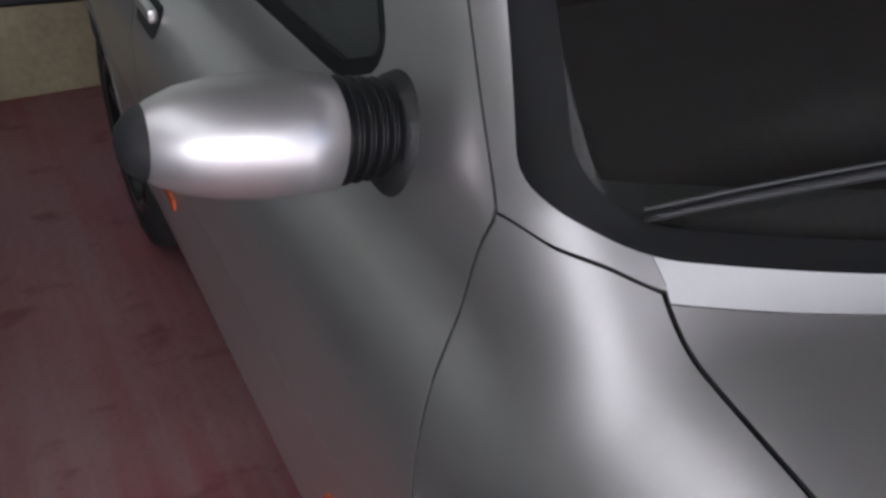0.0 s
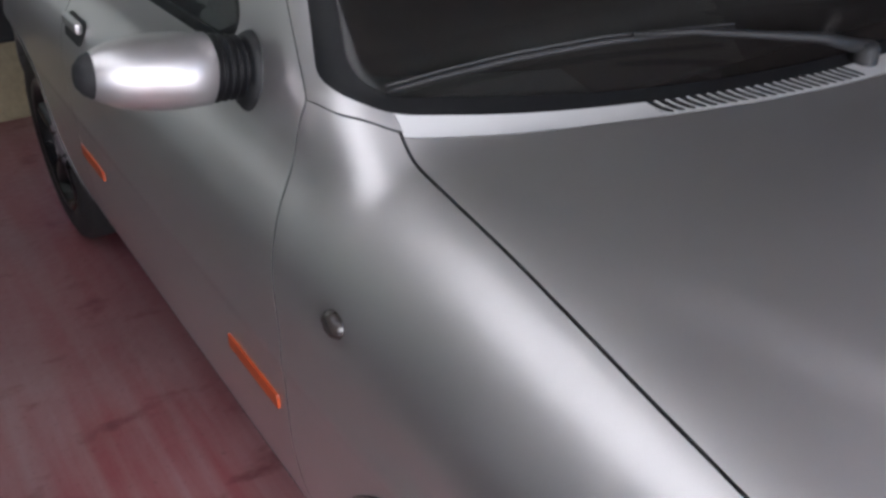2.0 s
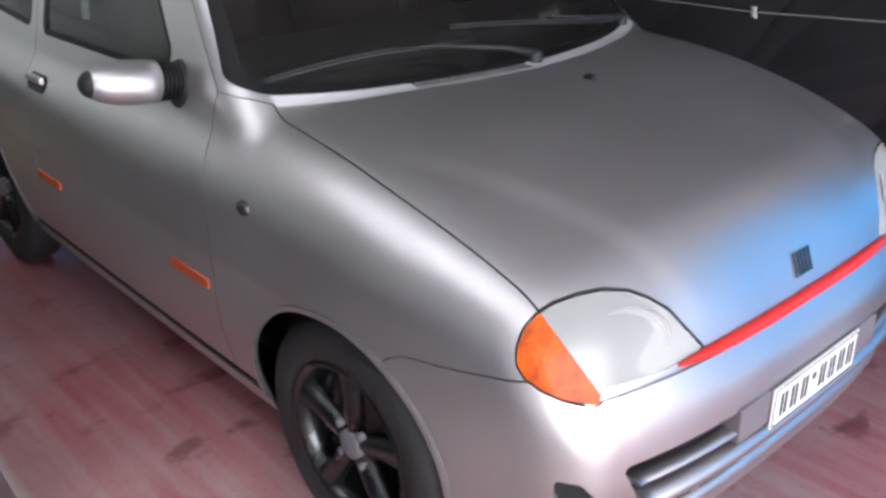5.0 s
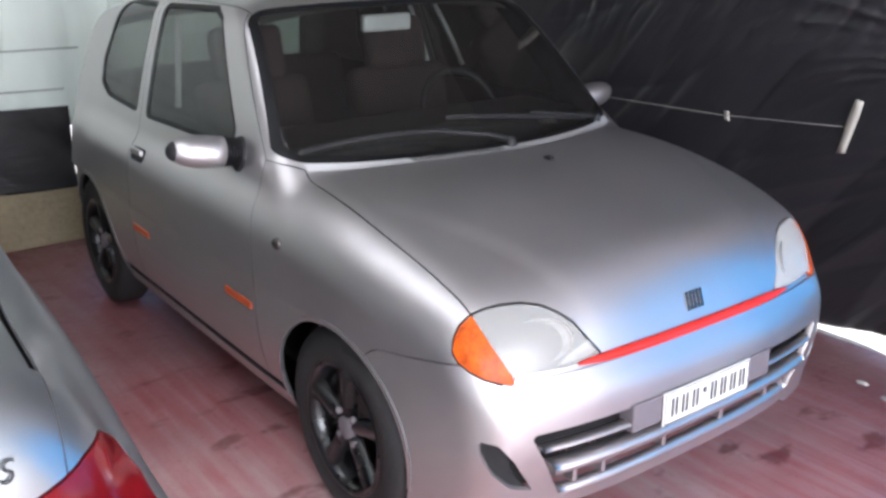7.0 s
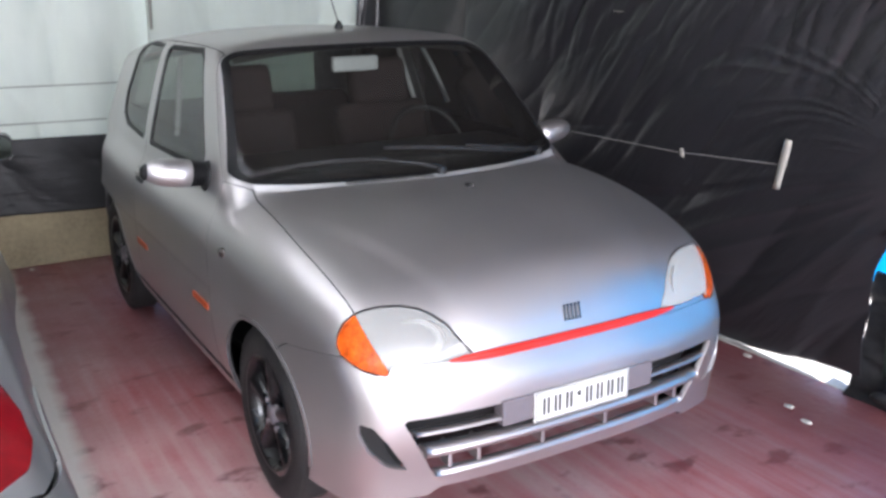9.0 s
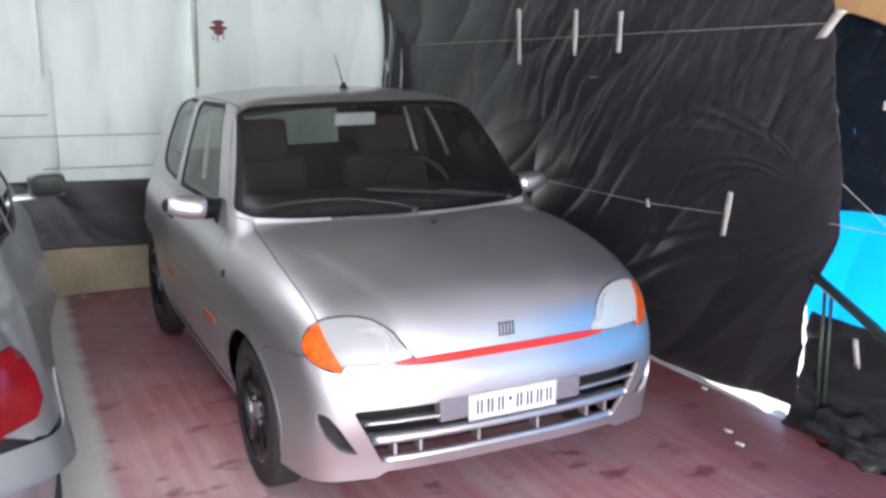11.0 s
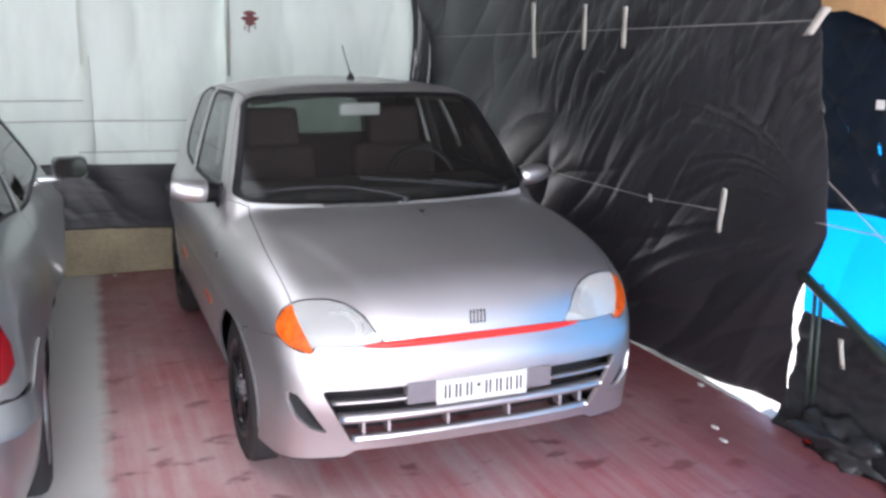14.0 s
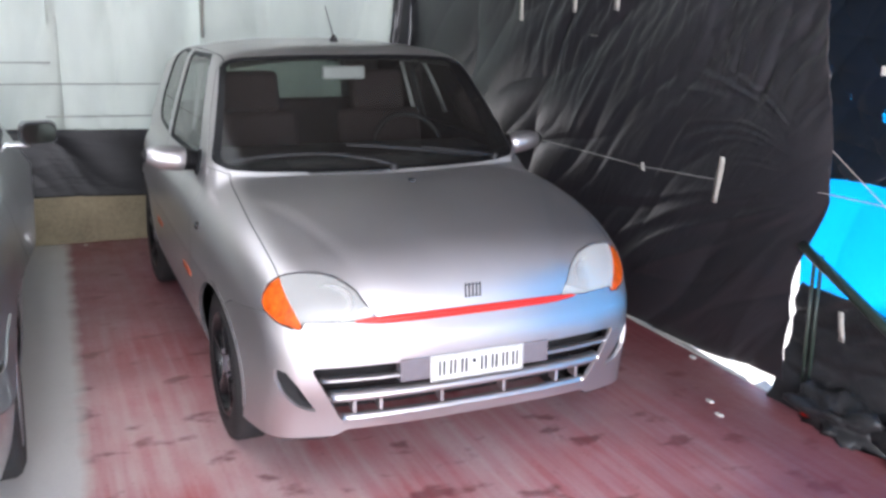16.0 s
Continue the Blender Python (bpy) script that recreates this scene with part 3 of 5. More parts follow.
door_rear = 1.545
fender_curve = spline([0.60, 0.64, 0.656, 0.674, 0.689, 0.698], [0.340, 0.373, 0.393, 0.416, 0.446, 0.478])
fender_line = lambda x: fender_curve(np.abs(x))
bumper_side = spline([-0.5, -0.438, -0.357, -0.26, -0.18, -0.13], [0.64, 0.636, 0.626, 0.613, 0.593, 0.555])
bumper_top = lambda x, y: 0.594 + (bumper_side(y) - 0.594) * sstep(0.60, 0.68, np.abs(x))
arch_front = lambda x, y, z: np.hypot(y - 0.012, z - 0.285) - 0.315
arch_rear = lambda x, y, z: np.hypot(y - WB, z - 0.285) - 0.32
screen_foot = lambda x: hood_rear(x) + 0.041 - 0.012 * (np.abs(x) / 0.63) ** 2


def in_screen(x, y, z):
    """Depth inside the windscreen glass, its corners rounded."""
    a = 0.686 - 0.31 * (z - 0.977) - np.abs(x)
    b = np.minimum((y - screen_foot(x)) * 1.15, (0.795 - screen_v(x, y, z)) * 1.2)
    r = 0.085
    return np.where((a < r) & (b < r), r - np.hypot(np.maximum(r - a, 0), np.maximum(r - b, 0)), np.minimum(a, b)) - 0.027


DOORWIN = poly_in([(0.735, 1.005), (0.79, 0.982), (1.462, 0.975), (1.472, 1.33), (1.06, 1.338), (0.985, 1.312)], 0.016)
QUARTWIN = poly_in([(1.62, 0.98), (1.98, 0.995), (2.07, 1.03), (2.085, 1.10), (1.99, 1.325), (1.62, 1.33)], 0.016)
GRILLE = poly_in([(-0.564, 0.455), (0.564, 0.455), (0.470, 0.272), (-0.470, 0.272)], 0.010)
FOG = poly_in([(0.722, 0.455), (0.675, 0.448), (0.63, 0.40), (0.585, 0.325), (0.575, 0.308), (0.63, 0.325), (0.69, 0.375), (0.722, 0.425)], 0.004)
in_fog = lambda x, y, z: FOG(lamp_u(x, y), z)

car = thing("silver_hatchback", "silver three-door hatchback with red bumper trim parked on red floor", "car")

# inner shell that closes the seams
panel("inner_shell", body, rays_up(-0.64, 0.64, 60, -0.56, 0.18, 50, 0.5), [lambda x, y, z: z - 0.55], INNER, car, depth=0.016, thick=0)
for s in (-1, 1):
    panel("inner_shell", body, rays_side(s, -0.56, 2.58, 150, -32, 50, 46, 0.50), [lambda x, y, z: arch_front(x, y, z) - 0.005, lambda x, y, z: arch_rear(x, y, z) - 0.005, lambda x, y, z: 0.985 - z, lambda x, y, z: -in_lamp(x, y, z)], INNER, car, depth=0.014, thick=0)
panel("inner_shell", body, rays_round(200, 340, 90, 0.46, 0.70, 20, (0, 0.25)), [lambda x, y, z: -in_lamp(x, y, z)], INNER, car, depth=0.014, thick=0)

hood = panel("hood", body, rays_up(-0.662, 0.662, 110, -0.592, 0.376, 124, 0.5),
             [lambda x, y, z: z - 0.616, lambda x, y, z: hood_rear(x) - 0.0006 - y, lambda x, y, z: seam_x(y) - GAP - np.abs(x), lambda x, y, z: -in_lamp(x, y, z) - 0.004], SILVER, car, "smooth silver painted hood", thick=0.008)
VENT = (-0.352, -0.048)
vent_zone = lambda x, y, z: np.minimum(np.minimum(x - VENT[0], VENT[1] - x), np.minimum(y - hood_rear(x) - 0.006, hood_rear(x) + 0.050 - y))


def vent_slots(x, y, z):
    n = 22
    pitch = (VENT[1] - VENT[0]) / n
    lean = (y - hood_rear(x) - 0.028) * 0.25
    k = (x + lean - VENT[0]) / pitch
    dx = (k - np.floor(k) - 0.5) * pitch
    dy = np.maximum(np.abs(y - hood_rear(x) - 0.028) - 0.0155, 0)
    return np.hypot(dx, dy) - 0.0050


panel("cowl", body, rays_up(-0.638, 0.638, 220, 0.10, 0.52, 90, 0.6), [lambda x, y, z: np.where(y < fender_line(x), seam_x(y) - GAP, 0.629) - np.abs(x), lambda x, y, z: y - hood_rear(x) - 0.0006, lambda x, y, z: -in_screen(x, y, z) - 0.027, lambda x, y, z: -vent_zone(x, y, z)], COWL_BRIGHT, car, "pale silver cowl below the windscreen")
panel("vent_grille", body, rays_up(VENT[0] - 0.005, VENT[1] + 0.005, 260, 0.12, 0.26, 70, 0.6), [vent_zone, vent_slots, lambda x, y, z: -in_screen(x, y, z) - 0.027], COWL_BRIGHT, car, "pale silver air vent with a row of slots", thick=0.003)
panel("inner_shell", body, rays_up(-0.6, 0.6, 60, 0.08, 0.45, 30, 0.5), [lambda x, y, z: -in_screen(x, y, z) - 0.01], INNER, car, depth=0.02, thick=0)
panel("windscreen_seal", body, rays_up(-0.71, 0.71, 220, 0.14, 1.05, 150, 0.7), [lambda x, y, z: in_screen(x, y, z) + 0.027, lambda x, y, z: -in_screen(x, y, z)], RUBBER, car, "black rubber windscreen seal", depth=0.001)
glass = panel("windscreen", body, rays_up(-0.70, 0.70, 90, 0.15, 1.05, 80, 0.7), [lambda x, y, z: in_screen(x, y, z) + 0.002], GLASS, car, depth=0.004, thick=0)
glass.visible_shadow = False
roof_edge = lambda x, y, z: 0.545 - 0.02 * sstep(1.2, 2.4, y) - np.abs(x)
panel("roof", body, rays_up(-0.56, 0.56, 80, 0.72, 2.36, 110, 1.0), [roof_edge, lambda x, y, z: -in_screen(x, y, z) - 0.027, lambda x, y, z: 2.36 - y, lambda x, y, z: z - 1.25], SILVER, car)

doors = {}
for s in (-1, 1):
    side_keep = [lambda x, y, z: arch_front(x, y, z), lambda x, y, z: z - 0.292]
    panel("fender", body, rays_side(s, -0.60, 0.52, 130, -28, 62, 120, 0.45),
          side_keep + [lambda x, y, z: np.abs(x) - seam_x(y) - GAP, lambda x, y, z: door_front(z) - GAP - y, lambda x, y, z: fender_line(x) - GAP - y, lambda x, y, z: np.where(y > -0.05, 1.0, z - bumper_top(x, y) - GAP), lambda x, y, z: -in_lamp(x, y, z) - 0.003], SILVER, car)
    door = doors[s] = panel("door", body, rays_side(s, 0.42, 1.56, 140, -28, 62, 150, 0.45),
                 [lambda x, y, z: z - 0.292, lambda x, y, z: y - door_front(z) - GAP, lambda x, y, z: door_rear - GAP - y, lambda x, y, z: np.abs(x) - 0.549, lambda x, y, z: -DOORWIN(y, z) - 0.016], SILVER, car, thick=0.012)
    seal = panel("window_seal", body, rays_side(s, 0.6, 1.56, 160, 20, 64, 150, 0.45), [lambda x, y, z: DOORWIN(y, z) + 0.016, lambda x, y, z: -DOORWIN(y, z)], RUBBER, door, "black rubber window seal", depth=0.002)
    g = panel("side_window", body, rays_side(s, 0.6, 1.56, 60, 20, 62, 60, 0.45), [lambda x, y, z: DOORWIN(y, z) + 0.002], SIDEGLASS, door, depth=0.007, thick=0)
    g.visible_shadow = False
    panel("pillar", body, rays_side(s, 0.25, 1.0, 120, 20, 72, 120, 0.45),
          [lambda x, y, z: -in_screen(x, y, z) - 0.027, lambda x, y, z: y - fender_line(x) - GAP, lambda x, y, z: door_front(z) - GAP - y, lambda x, y, z: np.abs(x) - np.where(z > 1.06, 0.547, 0.6295), lambda x, y, z: z - 0.90], SILVER, car)
    panel("pillar_inner", body, rays_side(s, 0.30, 1.0, 60, 22, 66, 60, 0.45), [lambda x, y, z: -in_screen(x, y, z) - 0.01, lambda x, y, z: -DOORWIN(y, z) - 0.01, lambda x, y, z: z - 0.92], INNER, car, depth=0.014, thick=0)
    panel("quarter_panel", body, rays_side(s, 1.53, 2.60, 110, -28, 62, 130, 0.45),
          [lambda x, y, z: arch_rear(x, y, z), lambda x, y, z: z - 0.292, lambda x, y, z: y - door_rear - GAP, lambda x, y, z: np.abs(x) - 0.549 + 0.02 * sstep(1.2, 2.4, y), lambda x, y, z: -QUARTWIN(y, z) - 0.014], SILVER, car, thick=0.012)
    panel("window_seal", body, rays_side(s, 1.55, 2.3, 100, 20, 62, 100, 0.45), [lambda x, y, z: QUARTWIN(y, z) + 0.014, lambda x, y, z: -QUARTWIN(y, z)], RUBBER, car, "black rubber window seal", depth=0.002)
    g = panel("rear_side_window", body, rays_side(s, 1.55, 2.3, 50, 20, 62, 50, 0.45), [lambda x, y, z: QUARTWIN(y, z) + 0.002], SIDEGLASS, car, depth=0.006, thick=0)
    g.visible_shadow = False
    panel("sill", body, rays_side(s, 0.25, 1.95, 120, -45, -18, 30, 0.50), [lambda x, y, z: 0.286 - z, lambda x, y, z: arch_front(x, y, z), lambda x, y, z: arch_rear(x, y, z), lambda x, y, z: z - 0.205], SILVER, car)

# tailgate with its window, seen through the cabin
HATCHWIN = poly_in([(-0.50, 1.02), (0.50, 1.02), (0.44, 1.32), (-0.44, 1.32)], 0.02)
panel("tailgate", body, rays_round(55, 125, 70, 0.25, 1.39, 90, (0, 1.6)), [lambda x, y, z: -HATCHWIN(x, z), lambda x, y, z: y - 2.30], SILVER, car)
g = panel("rear_window", body, rays_round(60, 120, 40, 0.98, 1.36, 30, (0, 1.6)), [lambda x, y, z: HATCHWIN(x, z) + 0.004], GLASS, car, depth=0.004, thick=0)
g.visible_shadow = False

# front bumper with its openings
bumper_low = lambda x: 0.226 - 0.022 * sstep(0.45, 0.50, np.abs(x))
bumper = panel("front_bumper", body, rays_round(170, 370, 330, 0.18, 0.66, 120, (0, 0.28)),
               [lambda x, y, z: bumper_top(x, y) - GAP - z, lambda x, y, z: z - bumper_low(x), lambda x, y, z: arch_front(x, y, z), lambda x, y, z: -y - 0.12, lambda x, y, z: -in_lamp(x, y, z) - 0.003,
                lambda x, y, z: -GRILLE(x, z), lambda x, y, z: -in_fog(x, y, z)], SILVER, car, "silver sports front bumper", thick=0.018, edge=SILVER)


def front_at(x, z, depth=0.0):
    """A place on the nose, sunk by depth."""
    p = skin(body, np.array([[x, 0.0, z]]), np.array([[0, -1.0, 0]]))
    return Vector((p - depth * normals(body, p))[0])


def nose_bar(name, xs, z, high, deep, sink, mat, label="", taper=0.0):
    """A bar across the nose that follows its curve."""
    verts, faces = [], []
    ring = [(-1, -0.6), (-1, 0.6), (-0.7, 1), (0.3, 1), (1, 0.5), (1, -0.5), (0.3, -1), (-0.7, -1)]
    for i, x in enumerate(xs):
        c = front_at(x, z, 0) + Vector((0, sink, 0))
        e = 1 - taper * (abs(i / (len(xs) - 1) * 2 - 1) ** 6)
        for a, b in ring:
            verts.append((c.x, c.y - a * deep * e / 2, c.z + b * high * e / 2))
    n = len(ring)
    for i in range(len(xs) - 1):
        for k in range(n):
            faces.append((i * n + k, i * n + (k + 1) % n, (i + 1) * n + (k + 1) % n, (i + 1) * n + k))
    faces += [tuple(range(n)), tuple(range((len(xs) - 1) * n, len(xs) * n))[::-1]]
    return mesh_object(name, verts, faces, mat, car if name != "slat" else bumper, label)


nose_bar("front_trim", np.linspace(-0.425, 0.405, 60), 0.606, 0.026, 0.022, -0.004, REDTRIM, "bright red trim strip under the hood", taper=0.75)
nose_bar("slat", np.linspace(-0.545, 0.545, 50), 0.418, 0.013, 0.035, 0.012, SILVER)
nose_bar("slat", np.linspace(-0.515, 0.515, 50), 0.354, 0.036, 0.05, 0.012, SILVER)
nose_bar("slat", np.linspace(-0.47, 0.47, 50), 0.262, 0.034, 0.03, 0.016, SILVER)
panel("grille_back", body, rays_round(220, 320, 60, 0.25, 0.5, 10, (0, 0.28)), [lambda x, y, z: GRILLE(x, z) + 0.03], INNER, bumper, depth=0.10, thick=0)
for gx in (-0.43, -0.34, -0.12, 0.12, 0.34, 0.43):
    c = front_at(gx, 0.32)
    part("post", box_bm((0.012, 0.05, 0.07), (gx, c.y + 0.035, 0.322), 0.003), SILVER, bumper)
for s in (-1, 1):
    panel("fog_grille", body, rays_round(215 if s < 0 else 290, 250 if s < 0 else 325, 60, 0.28, 0.48, 60, (0, 0.28)), [lambda x, y, z: in_fog(x, y, z) + 0.004], material("honeycomb_black", (0.02, 0.022, 0.022), 0.5, bump=1.0, bump_scale=140, vary=0.6, fine=160), bumper, "black mesh insert", depth=0.035, thick=0)

# plate holder and plate with plain bars for its marks
holder_c = front_at(0, 0.43)
part("plate_holder", box_bm((0.56, 0.05, 0.078), (-0.008, holder_c.y + 0.020, 0.434), 0.006), GREYPL, bumper, "grey plastic plate holder")
plate = part("number_plate", box_bm((0.352, 0.006, 0.093), (-0.008, holder_c.y - 0.010, 0.429), 0.002), WHITEP, car, "white front plate with dark marks")
for i, bx in enumerate((-0.135, -0.094, -0.052, -0.015, 0.022, 0.063, 0.104, 0.143)):
    w, h = (0.014, 0.014) if i == 3 else (0.026, 0.052)
    for dx in ((0,) if i == 3 else (-w * 0.3, w * 0.3)):
        part("bar", box_bm((w * (1 if i == 3 else 0.32), 0.0012, h), (bx - 0.008 + dx, holder_c.y - 0.0136, 0.429 + (0.012 if i == 3 else 0))), INK, plate)
for dz in (-0.0425, 0.0425):
    part("plate_border", box_bm((0.343, 0.0012, 0.002), (-0.008, holder_c.y - 0.0136, 0.429 + dz)), INK, plate)
for dx in (-0.171, 0.171):
    part("plate_border", box_bm((0.002, 0.0012, 0.083), (-0.008 + dx, holder_c.y - 0.0136, 0.429)), INK, plate)

# badge: five slanted bars
bc = front_at(0, 0.668)
bn = Vector(normals(body, np.array([tuple(bc)]))[0])
bturn = bn.to_track_quat("Y", "Z").to_matrix().to_4x4()
badge_bm = bmesh.new()
for k in range(5):
    m = Matrix.Translation(bc) @ bturn @ Matrix.Translation(((k - 2) * 0.0138, 0.003, 0)) @ Matrix.Rotation(radians(-8), 4, "Y") @ Matrix.Diagonal((0.0046, 0.005, 0.05, 1))
    bmesh.ops.create_cube(badge_bm, size=1, matrix=m)
for dz in (-0.019, 0.019):
    bmesh.ops.create_cube(badge_bm, size=1, matrix=Matrix.Translation(bc) @ bturn @ Matrix.Translation((0, 0.002, dz)) @ Matrix.Diagonal((0.056, 0.004, 0.003, 1)))
part("badge", badge_bm, material("badge_metal", (0.15, 0.155, 0.165), 0.25, metal=0.85), car, "small dark metal badge of slanted bars")

# head lamps
REFLECTOR = material("lamp_reflector", (0.62, 0.62, 0.61), 0.42, metal=0.5, vary=0.3, scale=16, bump=0.4, bump_scale=40)
BOWL = material("reflector_bowl", (0.60, 0.60, 0.59), 0.38, metal=0.8, vary=0.1, scale=14, bump=0.25, bump_scale=30)
for s in (-1, 1):
    a0, a1 = (200, 262) if s < 0 else (278, 340)
    lamp = panel("headlamp", body, rays_round(a0, a1, 120, 0.56, 0.78, 110, (0, 0.15)), [lambda x, y, z: in_lamp(x, y, z) - 0.002, lambda x, y, z: -amber_side(x, y, z) - 0.001], LENS, car, "clear ribbed glass headlamp", depth=0.001, thick=0.004)
    lamp.visible_shadow = False
    panel("reflector", body, rays_round(a0, a1, 90, 0.55, 0.79, 80, (0, 0.15)), [lambda x, y, z: in_lamp(x, y, z) + 0.02], REFLECTOR, lamp, depth=0.034, thick=0)
    panel("indicator", body, rays_round(a0, a1, 120, 0.56, 0.78, 110, (0, 0.15)), [lambda x, y, z: in_lamp(x, y, z) - 0.002, lambda x, y, z: amber_side(x, y, z) - 0.001], AMBERIN, lamp, "amber indicator lens", depth=0.001, thick=0.01)
    at = np.array([(s * 0.505, 0.0, 0.672)])
    at = skin(body, at, np.array([[0, -1.0, 0]]))
    way = Vector((s * 0.42, -0.85, 0.30)).normalized()
    face = Matrix.Translation(Vector(at[0]) - way * 0.036) @ way.to_track_quat("X", "Z").to_matrix().to_4x4() @ Matrix.Diagonal((1, 1.25, 0.85, 1))
    bowl = lathe("reflector_bowl", [(0.016, 0.064), (0.006, 0.050), (-0.004, 0.034), (-0.010, 0.016), (-0.011, 0.0)], BOWL, lamp, "bright reflector bowl", 40)
    bowl.matrix_basis = face
    bulb = lathe("bulb_cap", [(-0.01, 0.010), (0.010, 0.011), (0.016, 0.008), (0.018, 0.0)], BOWL, lamp, "", 16)
    bulb.matrix_basis = face
    panel("lamp_shelf", body, rays_round(a0, a1, 120, 0.56, 0.66, 60, (0, 0.15)), [lambda x, y, z: 0.628 - z, lambda x, y, z: z - 0.578, lambda x, y, z: 0.62 - np.abs(x), lambda x, y, z: -in_lamp(x, y, z) - 0.004], SILVER, bumper, depth=0.010, thick=0)

# wheels: tyre, five-spoke black rim
def wheel(parent, x, y, s, steer=0.0, r=RW, paint=BLACKGL, slim=1.0):
    tyre = lathe("tyre", [(-0.085, 0.185), (-0.09, r - 0.045), (-0.075, r - 0.012), (-0.055, r - 0.001), (0, r), (0.055, r - 0.001), (0.075, r - 0.012), (0.09, r - 0.045), (0.088, 0.22), (0.08, 0.19), (0.06, 0.185)], TYRE, None, "black low-profile tyre", 72)
    hub = new("wheel")
    hub.parent = parent
    hub.matrix_basis = pose(x, y, r, 0, 0, steer) @ Matrix.Diagonal((s * slim, 1, 1, 1))
    tyre.parent = hub
    rim = lathe("rim", [(0.082, 0.196), (0.088, 0.19), (0.08, 0.178), (0.02, 0.172), (-0.06, 0.168), (-0.06, 0.0)], paint, hub, "gloss black alloy rim", 60)
    for k in range(5):
        w0, verts, faces = 2 * math.pi * k / 5 + 0.3, [], []
        for rr, half, out in ((0.03, 0.40, 0.062), (0.07, 0.27, 0.066), (0.12, 0.155, 0.068), (0.18, 0.145, 0.072)):
            for da, dx in ((-half * 1.25, -0.035), (-half, 0.0), (0, 0.006), (half, 0.0), (half * 1.25, -0.035)):
                verts.append((out + dx, rr * math.cos(w0 + da), rr * math.sin(w0 + da)))
        for i in range(3):
            for j in range(4):
                a = i * 5 + j
                faces.append((a, a + 1, a + 6, a + 5))
        mesh_object("spoke", verts, faces, paint, hub)
    lathe("hub_cap", [(0.05, 0.036), (0.07, 0.034), (0.074, 0.028), (0.074, 0.0)], GREYPL, hub, "worn grey hub centre", 24)
    for k in range(4):
        w0 = 2 * math.pi * (k + 0.5) / 4
        nut = lathe("wheel_nut", [(0.055, 0.011), (0.072, 0.010), (0.074, 0.0)], GREYPL, hub, "", 6)
        nut.location = (0, 0.052 * math.cos(w0), 0.052 * math.sin(w0))
    return hub


for s in (-1, 1):
    wheel(car, s * 0.694, 0.0, s, slim=0.8)
    wheel(car, s * 0.685, WB, s, slim=0.8)
    for wy, fn in ((0.0, 0.325), (WB, 0.32)):
        lathe_ob = lathe("wheel_well", [(0.0, fn + 0.015), (0.32, fn + 0.015), (0.32, 0.0)], INNER, car, "", 40, (-12, 192))
        lathe_ob.matrix_basis = pose(s * 0.69, wy, 0.285, 0, 0, 180 if s > 0 else 0)


# door mirrors
def mirror(s):
    rings = [(-0.004, 0.040, 0.038), (0.0, 0.0475, 0.0455), (0.03, 0.0505, 0.0475), (0.06, 0.051, 0.0475), (0.09, 0.048, 0.045), (0.118, 0.041, 0.0395), (0.138, 0.031, 0.031), (0.15, 0.022, 0.023)]
    n, verts, faces = 32, [], []
    for a, hy, hz in rings:
        for k in range(n):
            w = 2 * math.pi * k / n
            cy, cz = math.cos(w), math.sin(w)
            verts.append((a, math.copysign(abs(cy) ** 0.92, cy) * hy, math.copysign(abs(cz) ** 0.92, cz) * hz))
    for i in range(len(rings) - 1):
        for k in range(n):
            faces.append((i * n + k, (i + 1) * n + k, (i + 1) * n + (k + 1) % n, i * n + (k + 1) % n))
    faces.append(tuple(range(n)))
    shell = mesh_object("door_mirror", verts, faces, SILVER, car, "silver door mirror shell with black tip")
    shell.matrix_basis = pose(s * 0.768, 0.652, 0.963, 0, 0, 0) @ Matrix.Diagonal((s, 1, 1, 1)) @ pose(0, 0, 0, 0, -8, 0) @ Matrix.Scale(1.06, 4)
    lathe_tip = lathe("mirror_tip", [(0.1435, 0.0285), (0.153, 0.0235), (0.161, 0.014), (0.164, 0.0)], BLACKPL, shell, "black plastic mirror tip", 24)
    bell = [(-0.052 + 0.001 * i, 0.038 + 0.0045 * i / 52 + 0.0032 * math.cos(2 * math.pi * i / 10.4)) for i in range(53)]
    lathe("bellows", bell, RUBBER, shell, "ribbed black rubber bellows", 32)
    foot = lathe("mirror_foot", [(-0.078, 0.048), (-0.066, 0.050), (-0.056, 0.047), (-0.049, 0.040), (-0.047, 0.030), (-0.047, 0.0)], BLACKPL, shell, "rounded black plastic mirror foot", 32)
    foot.matrix_basis = Matrix.Translation((0, 0.004, -0.010)) @ Matrix.Diagonal((1, 1.0, 1.12, 1))
    return shell


for s in (-1, 1):
    mirror(s)



def on_top(x, y, lift=0.0, F=None, z0=0.6):
    """A place on the upward skin, lifted off it."""
    F = F or body
    p = skin(F, np.array([[x, y, z0]]), np.array([[0, 0, 1.0]]))
    return Vector((p + lift * normals(F, p))[0])


def on_side(s, y, z, lift=0.0, F=None, xc=0.0):
    F = F or body
    p = skin(F, np.array([[xc, y, z]]), np.array([[s * 1.0, 0, 0]]))
    return Vector((p + lift * normals(F, p))[0])


